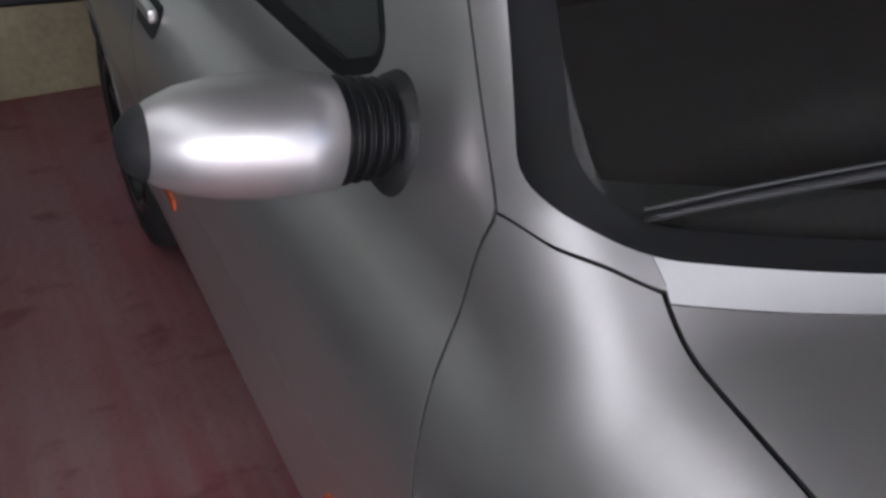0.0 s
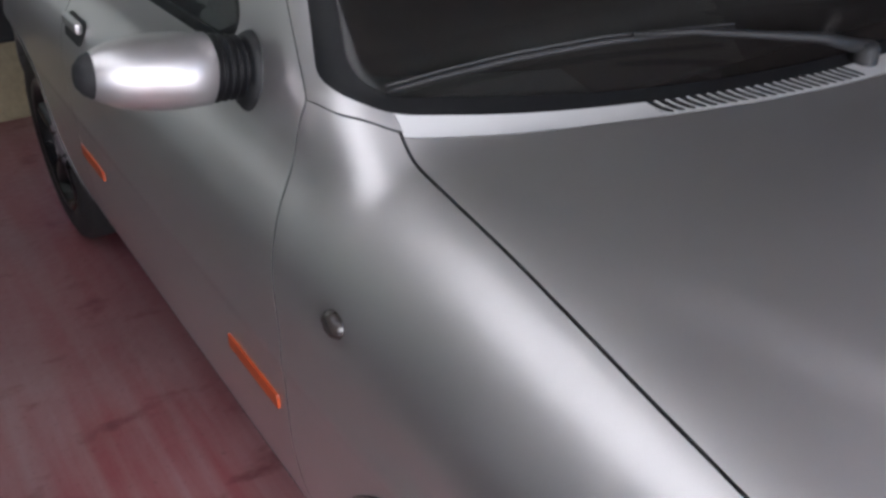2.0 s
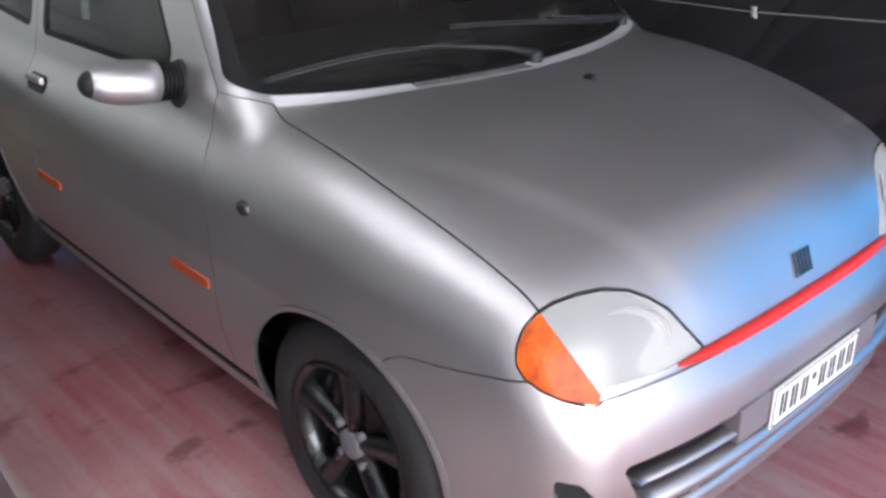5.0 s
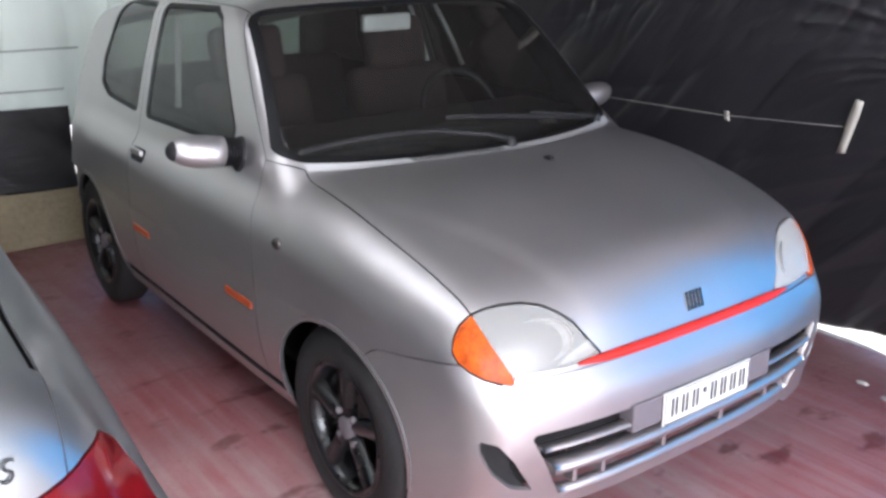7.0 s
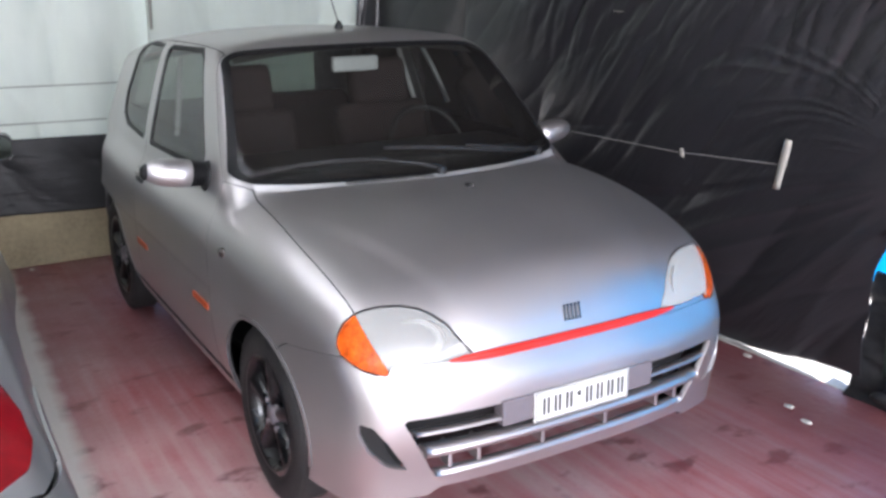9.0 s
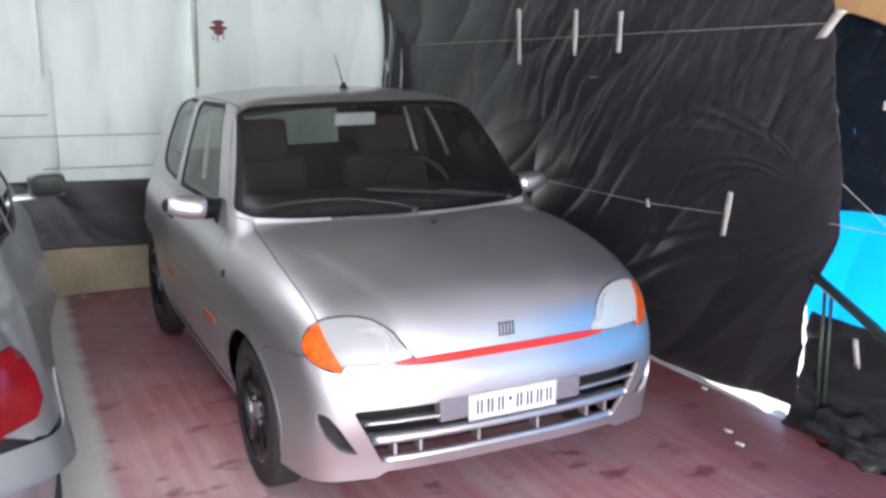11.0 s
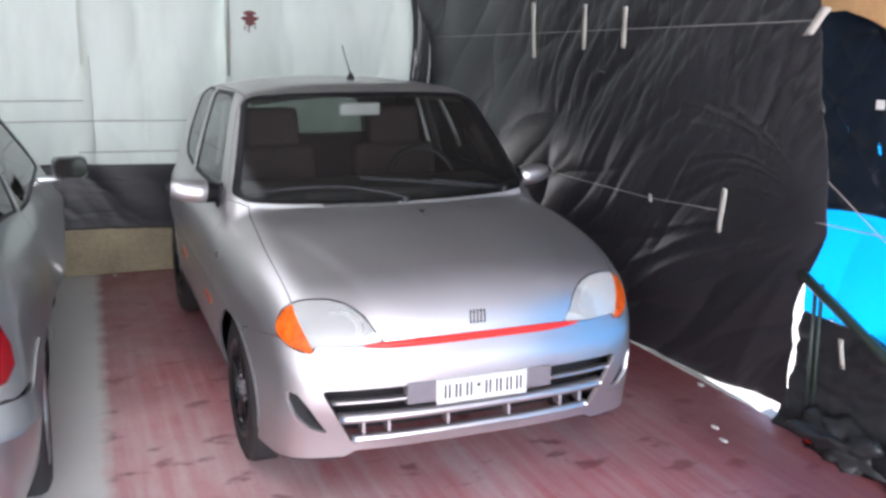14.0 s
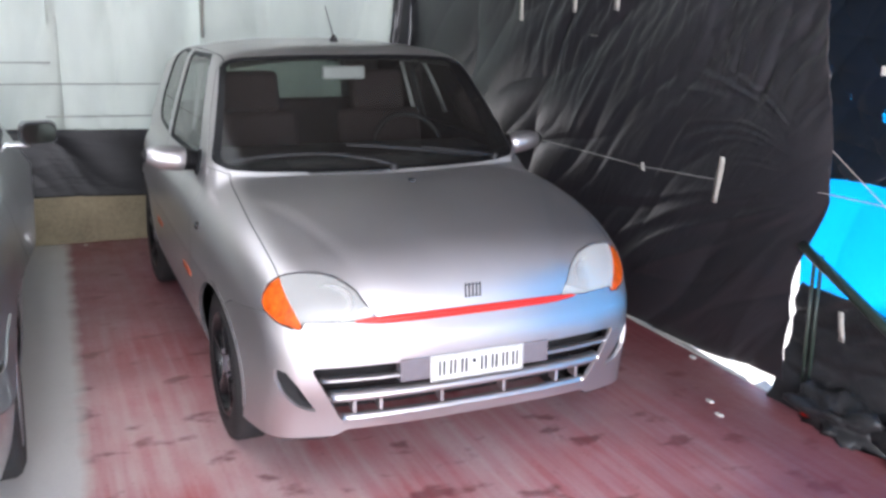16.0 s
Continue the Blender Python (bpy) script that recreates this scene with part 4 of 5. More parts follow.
# wipers lying along the foot of the windscreen
def wiper(pivot, pts, arm_pts):
    root = on_top(*pivot, 0.006)
    blade = [on_top(x, y, 0.014) for x, y in pts]
    n = 24
    fine = [blade[min(int(k), len(blade) - 2)].lerp(blade[min(int(k), len(blade) - 2) + 1], k - min(int(k), len(blade) - 2)) for k in np.linspace(0, len(blade) - 1, n)]
    w = tube("wiper_blade", fine, [0.0028 + 0.0022 * math.sin(math.pi * i / (n - 1)) for i in range(n)], BLACKPL, car, "black windscreen wiper blade with worn grey edge", 6)
    tube("blade_edge", [p + Vector((0, 0.002, 0.0065)) for p in fine], 0.0014, material("worn_grey_rubber", (0.055, 0.055, 0.058), 0.7), w, "dusty grey upper edge", 5)
    arm = [root + Vector((0, 0, 0.012))] + [on_top(x, y, 0.030) for x, y in arm_pts]
    tube("wiper_arm", arm, [0.011, 0.008, 0.006, 0.0045, 0.004][:len(arm)], BLACKPL, w, "", 8)
    cap = lathe("wiper_pivot", [(-0.01, 0.019), (0.012, 0.019), (0.02, 0.014), (0.022, 0.0)], BLACKPL, w, "", 20)
    cap.matrix_basis = Matrix.Translation(root) @ pose(0, 0, 0, 0, -90, 0)


wiper((-0.012, 0.168), [(-0.626, 0.406), (-0.56, 0.381), (-0.472, 0.350), (-0.367, 0.316), (-0.30, 0.295), (-0.18, 0.261)], [(-0.08, 0.205), (-0.16, 0.236), (-0.25, 0.272), (-0.33, 0.30)])
wiper((0.52, 0.325), [(-0.17, 0.304), (-0.06, 0.284), (0.08, 0.266), (0.2, 0.262), (0.32, 0.27), (0.44, 0.295)], [(0.42, 0.288), (0.30, 0.270), (0.20, 0.266), (0.14, 0.268)])

# small fittings
noz = on_top(0.0, 0.002)
part("washer_nozzle", box_bm((0.022, 0.03, 0.012), noz + Vector((0, 0, 0.004)), 0.004), BLACKPL, car, "small black washer nozzle")
for s in (-1, 1):
    rp = on_side(s, 0.278, 0.763)
    rep = lathe("side_repeater", [(-0.004, 0.0175), (0.003, 0.0175), (0.009, 0.013), (0.012, 0.006), (0.0125, 0.0)], material("smoked_lens", (0.035, 0.028, 0.026), 0.25, coat=0.4), car, "small smoked side indicator", 24)
    rep.matrix_basis = Matrix.Translation(rp) @ pose(0, 0, 0, 0, 0, 180 if s < 0 else 0) @ Matrix.Diagonal((1, 1.25, 0.95, 1))
    for y0, y1 in ((0.468, 0.655), (1.36, 1.535)):
        panel("door_strip", body, rays_side(s, y0 - 0.03, y1 + 0.03, 40, -4, 14, 60, 0.45), [lambda x, y, z, a=y0, b=y1: np.minimum(np.minimum(y - a, b - y), 0.0125 - np.abs(z - 0.517))], ORANGE, doors[s], "orange strip on the door", depth=-0.004, thick=0.006)
    cup = panel("handle_recess", body, rays_side(s, 1.36, 1.54, 40, 15, 40, 50, 0.45), [lambda x, y, z: 0.024 - np.hypot(np.maximum(np.abs(y - 1.45) - 0.045, 0), z - 0.815)], BLACKPL, doors[s], "black door handle recess", depth=-0.002, thick=0.006)
    hp = on_side(s, 1.45, 0.822, 0.010)
    part("door_handle", box_bm((0.016, 0.115, 0.024), hp, 0.007), SILVER, doors[s], "silver pull handle")
    panel("arch_lip", body, rays_side(s, -0.36, 0.40, 120, -20, 22, 90, 0.45), [lambda x, y, z: arch_front(x, y, z) + 0.0, lambda x, y, z: 0.013 - arch_front(x, y, z), lambda x, y, z: z - 0.25], SILVER, car, "", depth=-0.004, thick=0.012)
    panel("arch_lip", body, rays_side(s, WB - 0.40, WB + 0.38, 120, -20, 22, 90, 0.45), [lambda x, y, z: arch_rear(x, y, z) + 0.0, lambda x, y, z: 0.013 - arch_rear(x, y, z), lambda x, y, z: z - 0.25], SILVER, car, "", depth=-0.004, thick=0.012)
base = on_top(0.012, 1.04, 0.0, None, 1.0)
foot = lathe("antenna_base", [(0.0, 0.020), (0.012, 0.017), (0.03, 0.009), (0.034, 0.0)], BLACKPL, car, "black rubber antenna base", 20)
foot.matrix_basis = Matrix.Translation(base) @ pose(0, 0, 0, 0, -90, 0)
tube("antenna", [base + Vector((0, 0, 0.02)), base + Vector((-0.016, 0.006, 0.08)), base + Vector((-0.038, 0.012, 0.165))], [0.0035, 0.0025, 0.002], BLACKPL, car, "short black roof antenna", 8)

# cabin fittings
DARKHEAD = material("dark_headlining", (0.06, 0.055, 0.05), 0.9)
panel("headlining", body, rays_up(-0.53, 0.53, 30, 0.80, 2.3, 40, 1.0), [lambda x, y, z: z - 1.2], DARKHEAD, car, depth=0.03, thick=0)
part("dashboard", box_bm((1.24, 0.34, 0.16), (0, 0.66, 0.90), 0.05, segments=4), DASH, car, "grey-black dashboard", True)
part("cabin_floor", box_bm((1.30, 2.0, 0.03), (0, 1.45, 0.30)), INNER, car)


def seat(x):
    st = part("front_seat", box_bm((0.46, 0.46, 0.18), (x, 1.02, 0.52), 0.06, segments=4), FABRIC, car, "dark fabric front seat", True)
    turn = Matrix.Rotation(radians(-14), 4, "X")
    part("seat_back", box_bm((0.46, 0.13, 0.56), (x, 1.27, 0.80), 0.055, turn, 4), FABRIC, st, "", True)
    part("headrest", box_bm((0.29, 0.10, 0.21), (x, 1.345, 1.165), 0.045, turn, 4), FABRIC, st, "", True)


seat(-0.335)
seat(0.335)
bench = part("rear_bench", box_bm((1.08, 0.42, 0.2), (0, 1.86, 0.52), 0.06, segments=3), FABRIC, car, "dark fabric rear bench", True)
part("bench_back", box_bm((1.08, 0.14, 0.50), (0, 2.12, 0.80), 0.05, Matrix.Rotation(radians(-16), 4, "X"), 3), FABRIC, bench, "", True)
ring = [(0.33 + 0.175 * math.cos(w), 0.86 + 0.175 * math.sin(w) * 0.42, 0.93 + 0.175 * math.sin(w) * 0.9) for w in np.linspace(0, 2 * math.pi, 40)[:-1]]
sw = tube("steering_wheel", ring, 0.014, BLACKPL, car, "black three-spoke steering wheel", 8, True)
for w in (0, math.pi, 1.5 * math.pi):
    tube("spoke", [(0.33, 0.855, 0.925), (0.33 + 0.17 * math.cos(w), 0.86 + 0.17 * math.sin(w) * 0.42, 0.93 + 0.17 * math.sin(w) * 0.9)], 0.012, BLACKPL, sw, "", 6)
part("horn_pad", box_bm((0.10, 0.05, 0.09), (0.33, 0.855, 0.925), 0.02), BLACKPL, sw, "", True)
# pale grey carries the sunlight on the mirror's back
rv = part("interior_mirror", box_bm((0.205, 0.035, 0.062), (0.013, 0.90, 1.292), 0.014, segments=3), material("sunlit_grey_plastic", (0.55, 0.55, 0.54), 0.4), car, "pale grey interior mirror", True)
tube("mirror_stem", [(0.013, 0.91, 1.30), (0.013, 0.90, 1.385)], 0.009, BLACKPL, rv, "", 8)
for s in (-1, 1):
    a, b = Vector((s * 0.535, 1.50, 1.30)), Vector((s * 0.60, 1.42, 0.98))
    tube("seat_belt", [a, a.lerp(b, 0.5), b], 0.012, material("grey_webbing", (0.33, 0.33, 0.32), 0.8), car, "grey seat belt on the door pillar", 6)
    part("sun_visor", box_bm((0.36, 0.13, 0.016), (s * 0.28, 0.93, 1.372), 0.006, Matrix.Rotation(radians(14), 4, "X")), DARKHEAD, car)


# ---- the other silver car, its tail towards the entrance ----
OX, OWB = -2.255, 2.42
o_half = spline([-0.9, -0.7, -0.4, 0.0, 0.8, 2.0, 3.0], [0.675, 0.728, 0.780, 0.812, 0.82, 0.81, 0.74])
o_tail = spline([0.2, 0.35, 0.5, 0.62, 0.70, 0.80, 0.9, 1.0, 1.06, 1.2], [-0.84, -0.885, -0.895, -0.885, -0.85, -0.835, -0.815, -0.78, -0.74, -0.60])


def o_lower(x, y, z):
    ax = np.abs(x - OX)
    inset = (0.135 - 0.05 * sstep(0.2, 0.9, y)) * (np.maximum(z - 0.70, 0) / 0.3) ** 2 + 0.05 * (np.maximum(0.45 - z, 0) / 0.3) ** 2
    side = ax - (o_half(y) - inset)
    top = (z - (0.985 + 0.085 * sstep(0.5, -0.3, y) - 0.05 * sstep(1.6, 3.2, y) - 0.035 * (ax / 0.7) ** 3))
    tail = (o_tail(z) + 0.10 * (ax / 0.72) ** 3 - y) * 0.97
    nose = y - (3.02 - 0.2 * (ax / 0.75) ** 3)
    f = smax(side, top, 0.15)
    f = smax(f, tail, 0.09)
    f = smax(f, nose, 0.15)
    return smax(f, 0.19 - z, 0.03)


def o_cabin(x, y, z):
    ax = np.abs(x - OX)
    side = (ax - (0.715 + 0.05 * sstep(0.1, 0.9, y) - (0.30 + 0.08 * sstep(0.1, 0.9, y)) * (z - 0.95) - 0.15 * np.maximum(z - 0.95, 0) ** 2)) * 0.95
    back = (-0.36 + (z - 1.05) * 1.75 + 0.10 * (ax / 0.6) ** 2.5 - y) * 0.5
    front = (y - (2.36 - (z - 0.95) * 2.2 - 0.12 * (ax / 0.65) ** 2)) * 0.42
    roof = z - (1.40 - 0.03 * (np.abs(y - 0.85) / 0.75) ** 2 - 0.04 * (ax / 0.55) ** 2.4)
    f = smax(side, back, 0.06)
    f = smax(f, front, 0.05)
    f = smax(f, roof, 0.06)
    return smax(f, 0.6 - z, 0.02)


def o_body(x, y, z):
    return smin(o_lower(x, y, z), o_cabin(x, y, z), 0.04)


o_u = lambda x, y: np.abs(x - OX) + 0.6 * np.maximum(y + 0.80, -0.1)
O_LAMP = poly_in([(0.42, 0.705), (0.60, 0.702), (0.74, 0.715), (0.80, 0.74), (0.82, 0.775), (0.81, 0.825), (0.77, 0.855), (0.70, 0.855), (0.56, 0.832), (0.42, 0.815)], 0.008)
o_lamp = lambda x, y, z: O_LAMP(o_u(x, y), z)
o_arch = lambda x, y, z: np.hypot(y, z - 0.30) - 0.325
o_arch2 = lambda x, y, z: np.hypot(y - OWB, z - 0.30) - 0.325
o_back_v = lambda x, y, z: y - 0.10 * (np.abs(x - OX) / 0.6) ** 2.5
O_WIN = poly_in([(0.55, 0.965), (1.98, 0.945), (1.30, 1.28), (1.16, 1.31), (0.62, 1.32)], 0.015)
O_WIN2 = poly_in([(-0.02, 1.02), (0.47, 0.975), (0.54, 1.305), (0.36, 1.30)], 0.012)
o_bwin = lambda x, y, z: np.minimum(np.minimum(o_back_v(x, y, z) + 0.37, 0.20 - o_back_v(x, y, z)), (0.632 - 0.17 * np.clip((y + 0.3) / 0.55, 0, 1)) - np.abs(x - OX))
lid_half = lambda z: 0.615 + 0.03 * np.clip((z - 0.8) / 0.3, 0, 1)
other = thing("parked_silver_car", "cool silver saloon parked tail out beside the hatchback", "car")
for s in (1, -1):
    panel("rear_quarter", o_body, rays_side(s, -0.86, 0.545, 140, -25, 64, 120, 0.50, xc=OX),
          [o_arch, lambda x, y, z: z - 0.30, lambda x, y, z: -o_lamp(x, y, z) - 0.003, lambda x, y, z: np.where(y < -0.3, np.abs(x - OX) - lid_half(z) - 0.003, 1.0), lambda x, y, z: -o_bwin(x, y, z) - 0.012, lambda x, y, z: np.where((z < 0.675) & (y < -0.30), -1.0, 1.0),
           lambda x, y, z: -O_WIN2(y, z) - 0.012, lambda x, y, z: np.abs(x - OX) - np.where(y > 0.2, 0.53, 0.4)], SILVER2, other)
    panel("front_door", o_body, rays_side(s, 0.53, 2.3, 130, -25, 64, 100, 0.50, xc=OX),
          [lambda x, y, z: z - 0.30, lambda x, y, z: y - 0.549, lambda x, y, z: np.where(z < 0.95, 2.0, 2.3) - y, lambda x, y, z: -O_WIN(y, z) - 0.012, lambda x, y, z: np.abs(x - OX) - 0.53, o_arch2], SILVER2, other)
    panel("front_fender", o_body, rays_side(s, 1.98, 3.0, 80, -25, 70, 70, 0.50, xc=OX), [lambda x, y, z: z - 0.30, o_arch2, lambda x, y, z: y - 2.004], SILVER2, other)
    for W, y0, y1 in ((O_WIN, 0.5, 2.1), (O_WIN2, -0.1, 0.6)):
        panel("window_seal", o_body, rays_side(s, y0, y1, 110, 25, 64, 90, 0.50, xc=OX), [lambda x, y, z, W=W: W(y, z) + 0.012, lambda x, y, z, W=W: -W(y, z)], RUBBER, other, "black rubber window seal", depth=0.002)
        g = panel("side_window", o_body, rays_side(s, y0, y1, 50, 25, 64, 40, 0.50, xc=OX), [lambda x, y, z, W=W: W(y, z) + 0.002], GLASS, other, depth=0.006, thick=0)
        g.visible_shadow = False
    panel("sill", o_body, rays_side(s, 0.2, 2.3, 60, -40, -14, 20, 0.50, xc=OX), [lambda x, y, z: 0.296 - z, o_arch, o_arch2, lambda x, y, z: z - 0.20], SILVER2, other)
    panel("inner_shell", o_body, rays_side(s, -0.80, 2.9, 120, -25, 36, 40, 0.50, xc=OX), [o_arch, o_arch2, lambda x, y, z: 0.93 - z], INNER, other, depth=0.02, thick=0)
    a0, a1 = (275, 345) if s > 0 else (195, 265)
    panel("tail_lamp", o_body, rays_round(a0, a1, 130, 0.69, 0.90, 70, (OX, 0.3)), [o_lamp], REDLENS, other, "dark red tail lamp lens", depth=-0.003, thick=0.02)
    wheel(other, OX + s * 0.71, 0.0, s, r=0.295, paint=SILVER2)
    wheel(other, OX + s * 0.71, OWB, s, r=0.295, paint=SILVER2)
    for wy in (0.0, OWB):
        well = lathe("wheel_well", [(0.0, 0.34), (0.32, 0.34), (0.32, 0.0)], INNER, other, "", 36, (-12, 192))
        well.matrix_basis = pose(OX + s * 0.77, wy, 0.30, 0, 0, 180 if s > 0 else 0)
panel("boot_lid", o_body, rays_round(215, 325, 160, 0.66, 1.075, 90, (OX, 0.3)), [lambda x, y, z: lid_half(z) - np.abs(x - OX), lambda x, y, z: -o_lamp(x, y, z) - 0.003, lambda x, y, z: z - 0.68, lambda x, y, z: -0.62 - y], SILVER2, other)
panel("boot_top", o_body, rays_up(OX - 0.62, OX + 0.62, 80, -0.80, -0.25, 60, 0.6), [lambda x, y, z: lid_half(z) - np.abs(x - OX), lambda x, y, z: y + 0.6205, lambda x, y, z: -o_bwin(x, y, z) - 0.012], SILVER2, other)
panel("rear_bumper", o_body, rays_round(192, 348, 190, 0.19, 0.69, 70, (OX, 0.3)), [lambda x, y, z: 0.671 - z, lambda x, y, z: -0.30 - y, o_arch, lambda x, y, z: z - 0.23], SILVER2, other, "silver rear bumper", depth=-0.006, thick=0.02, edge=SILVER2)
panel("inner_shell", o_body, rays_round(200, 340, 80, 0.5, 1.0, 30, (OX, 0.3)), [], INNER, other, depth=0.022, thick=0)
panel("rear_window_seal", o_body, rays_up(OX - 0.67, OX + 0.67, 110, -0.42, 0.36, 80, 0.7), [lambda x, y, z: o_bwin(x, y, z) + 0.012, lambda x, y, z: -o_bwin(x, y, z)], RUBBER, other, "black rubber rear window seal", depth=0.001)
g = panel("rear_window", o_body, rays_up(OX - 0.67, OX + 0.67, 70, -0.42, 0.36, 60, 0.7), [lambda x, y, z: o_bwin(x, y, z) + 0.002], GLASS, other, depth=0.004, thick=0)
g.visible_shadow = False
panel("roof", o_body, rays_up(OX - 0.56, OX + 0.56, 60, 0.1, 1.3, 60, 1.0), [lambda x, y, z: 0.528 - np.abs(x - OX), lambda x, y, z: -o_bwin(x, y, z) - 0.012, lambda x, y, z: z - 1.25], SILVER2, other)
panel("bonnet", o_body, rays_up(OX - 0.70, OX + 0.70, 40, 2.0, 3.0, 40, 0.5), [lambda x, y, z: 0.66 - np.abs(x - OX), lambda x, y, z: z - 0.7], SILVER2, other)
part("cabin_floor", box_bm((1.30, 2.6, 0.03), (OX, 1.0, 0.34)), INNER, other)
part("rear_shelf", box_bm((1.10, 0.55, 0.03), (OX, 0.0, 0.95)), INNER, other)
part("seats", box_bm((1.15, 0.16, 0.6), (OX, 0.42, 0.78), 0.05), FABRIC, other, "dark fabric rear seat")

# boot lettering
text = bpy.data.curves.new("lettering", "FONT")
text.body, text.size, text.shear, text.extrude = "LS", 0.046, 0.3, 0.0008
tmp = new("tmp", text)
bpy.context.view_layer.update()
letters = bpy.data.meshes.new_from_object(tmp.evaluated_get(bpy.context.evaluated_depsgraph_get()))
bpy.data.objects.remove(tmp)
letters.materials.clear()
letters.materials.append(INK)
lp = skin(o_body, np.array([[-1.715, 0.0, 0.90]]), np.array([[0, -1.0, 0]]))
ln = Vector(normals(o_body, lp)[0])
lt = new("lettering", letters)
lt.parent = other
tagged(lt, "dark slanted letters on the boot lid")
lt.matrix_basis = Matrix.Translation(Vector(lp[0]) + ln * 0.007) @ ln.to_track_quat("Z", "Y").to_matrix().to_4x4() @ pose(-0.035, -0.015, 0)

# its door mirror
def rounded_plate(w, h, deep, r, y):
    """A flat plate facing y with rounded corners."""
    bm = bmesh.new()
    pts = []
    for cx, cz, a0 in ((1, 1, 0), (-1, 1, 90), (-1, -1, 180), (1, -1, 270)):
        for k in range(7):
            a = radians(a0 + 15 * k)
            pts.append((cx * (w / 2 - r) + r * math.cos(a), cz * (h / 2 - r) + r * math.sin(a)))
    back, front = ([bm.verts.new((px, y + d, pz)) for px, pz in pts] for d in (deep / 2, -deep / 2))
    bm.faces.new(back)
    bm.faces.new(front[::-1])
    for i in range(len(pts)):
        j = (i + 1) % len(pts)
        bm.faces.new((back[j], back[i], front[i], front[j]))
    bmesh.ops.recalc_face_normals(bm, faces=bm.faces[:])
    return bm


om = thing("door_mirror", "", "")
om.parent = other
om.matrix_basis = pose(-1.315, 1.70, 0.955, 0, 0, 8)
shell = part("mirror_shell", box_bm((0.175, 0.085, 0.118), (0, 0, 0), 0.041, segments=6), SILVER2, om, "silver mirror shell", True)
part("mirror_glass", rounded_plate(0.150, 0.092, 0.006, 0.036, -0.043), material("mirror_glass", (0.016, 0.019, 0.017), 0.08, metal=1.0), om, "dark mirror glass")
part("mirror_rim", rounded_plate(0.166, 0.108, 0.008, 0.042, -0.039), BLACKPL, om)
part("mirror_foot", box_bm((0.13, 0.055, 0.034), (-0.105, 0.025, -0.060), 0.013), SILVER2, om, "", True)


# ---- cords, tape and marks on the sheeting ----
def on_tarp(y, z, lift=0.006):
    """A place just off the sheet, over its small folds."""
    yy = y + np.linspace(-0.05, 0.05, 5)
    zb = tarp_bottom(yy)
    p = tarp_place(yy, (z - zb) / (2.6 - zb))
    return Vector((float(np.mean(p[0])) - lift, float(y), float(z)))


def tape_strip(y0, z0, y1, z1, wide, label="strip of pale masking tape stuck on black sheeting"):
    n, verts, faces = 9, [], []
    for i in range(n):
        t = i / (n - 1)
        y, z = y0 + (y1 - y0) * t, z0 + (z1 - z0) * t
        w = wide * (1 + 0.12 * math.sin(7 * t + y0 * 5))
        d = 0.004 * math.sin(9 * t + z0 * 7)
        x = on_tarp((y0 + y1) / 2, (z0 + z1) / 2, 0.014).x - 0.173 * (z - (z0 + z1) / 2)
        verts += [(x, y + w / 2, z + d), (x + 0.001, y - w / 2, z - d)]
    for i in range(n - 1):
        faces.append((2 * i, 2 * i + 1, 2 * i + 3, 2 * i + 2))
    ob = tagged(mesh_object("tape_strip", verts, faces, TAPE), label, "tape", "tape on the sheeting")
    m = ob.modifiers.new("thickness", "SOLIDIFY")
    m.thickness = 0.001
    return ob


tape_strip(1.345, 1.83, 1.42, 1.525, 0.042)
tape_strip(0.82, 1.81, 0.885, 1.58, 0.040)
tape_strip(0.455, 1.79, 0.51, 1.596, 0.040)
tape_strip(-0.205, 1.005, -0.135, 0.792, 0.036)
tape_strip(-0.70, 1.66, -0.80, 1.76, 0.05)
tape_strip(0.76, 1.472, 0.71, 1.472, 0.03, "small square of pale tape on black sheeting")
tape_strip(0.38, 0.885, 0.38, 0.845, 0.025, "small pinkish tape tab on a cord")
tape_strip(1.09, 1.89, 1.15, 1.89, 0.03, "small square of pale tape on black sheeting")


def cord(pts, sag=0.0, r=0.0022):
    out = []
    for a, b in zip(pts, pts[1:]):
        for t in np.linspace(0, 1, 14)[:-1]:
            p = Vector(a).lerp(Vector(b), t)
            p.z -= sag * 4 * t * (1 - t)
            out.append(p)
    out.append(Vector(pts[-1]))
    return tagged(tube("cord", out, r, STRING, None, "", 5), "thin pale cord tied along black sheeting", "cord", "cords")


def min_x(y, z):
    return on_tarp(y, z, 0.03).x


cord([(min_x(2.87, 1.63), 2.87, 1.63), (min_x(1.4, 1.66), 1.4, 1.66), (min_x(0.6, 1.68), 0.6, 1.68), (1.262, -0.762, 1.715)])
cord([(1.335, 1.48, 0.862), (1.345, 0.4, 0.868), (1.375, -0.17, 0.895), (1.395, -0.70, 0.945), (1.44, -1.1, 0.945), (1.46, -1.7, 0.93)])
cord([(1.40, -0.72, 1.12), (1.43, -1.05, 0.90)])

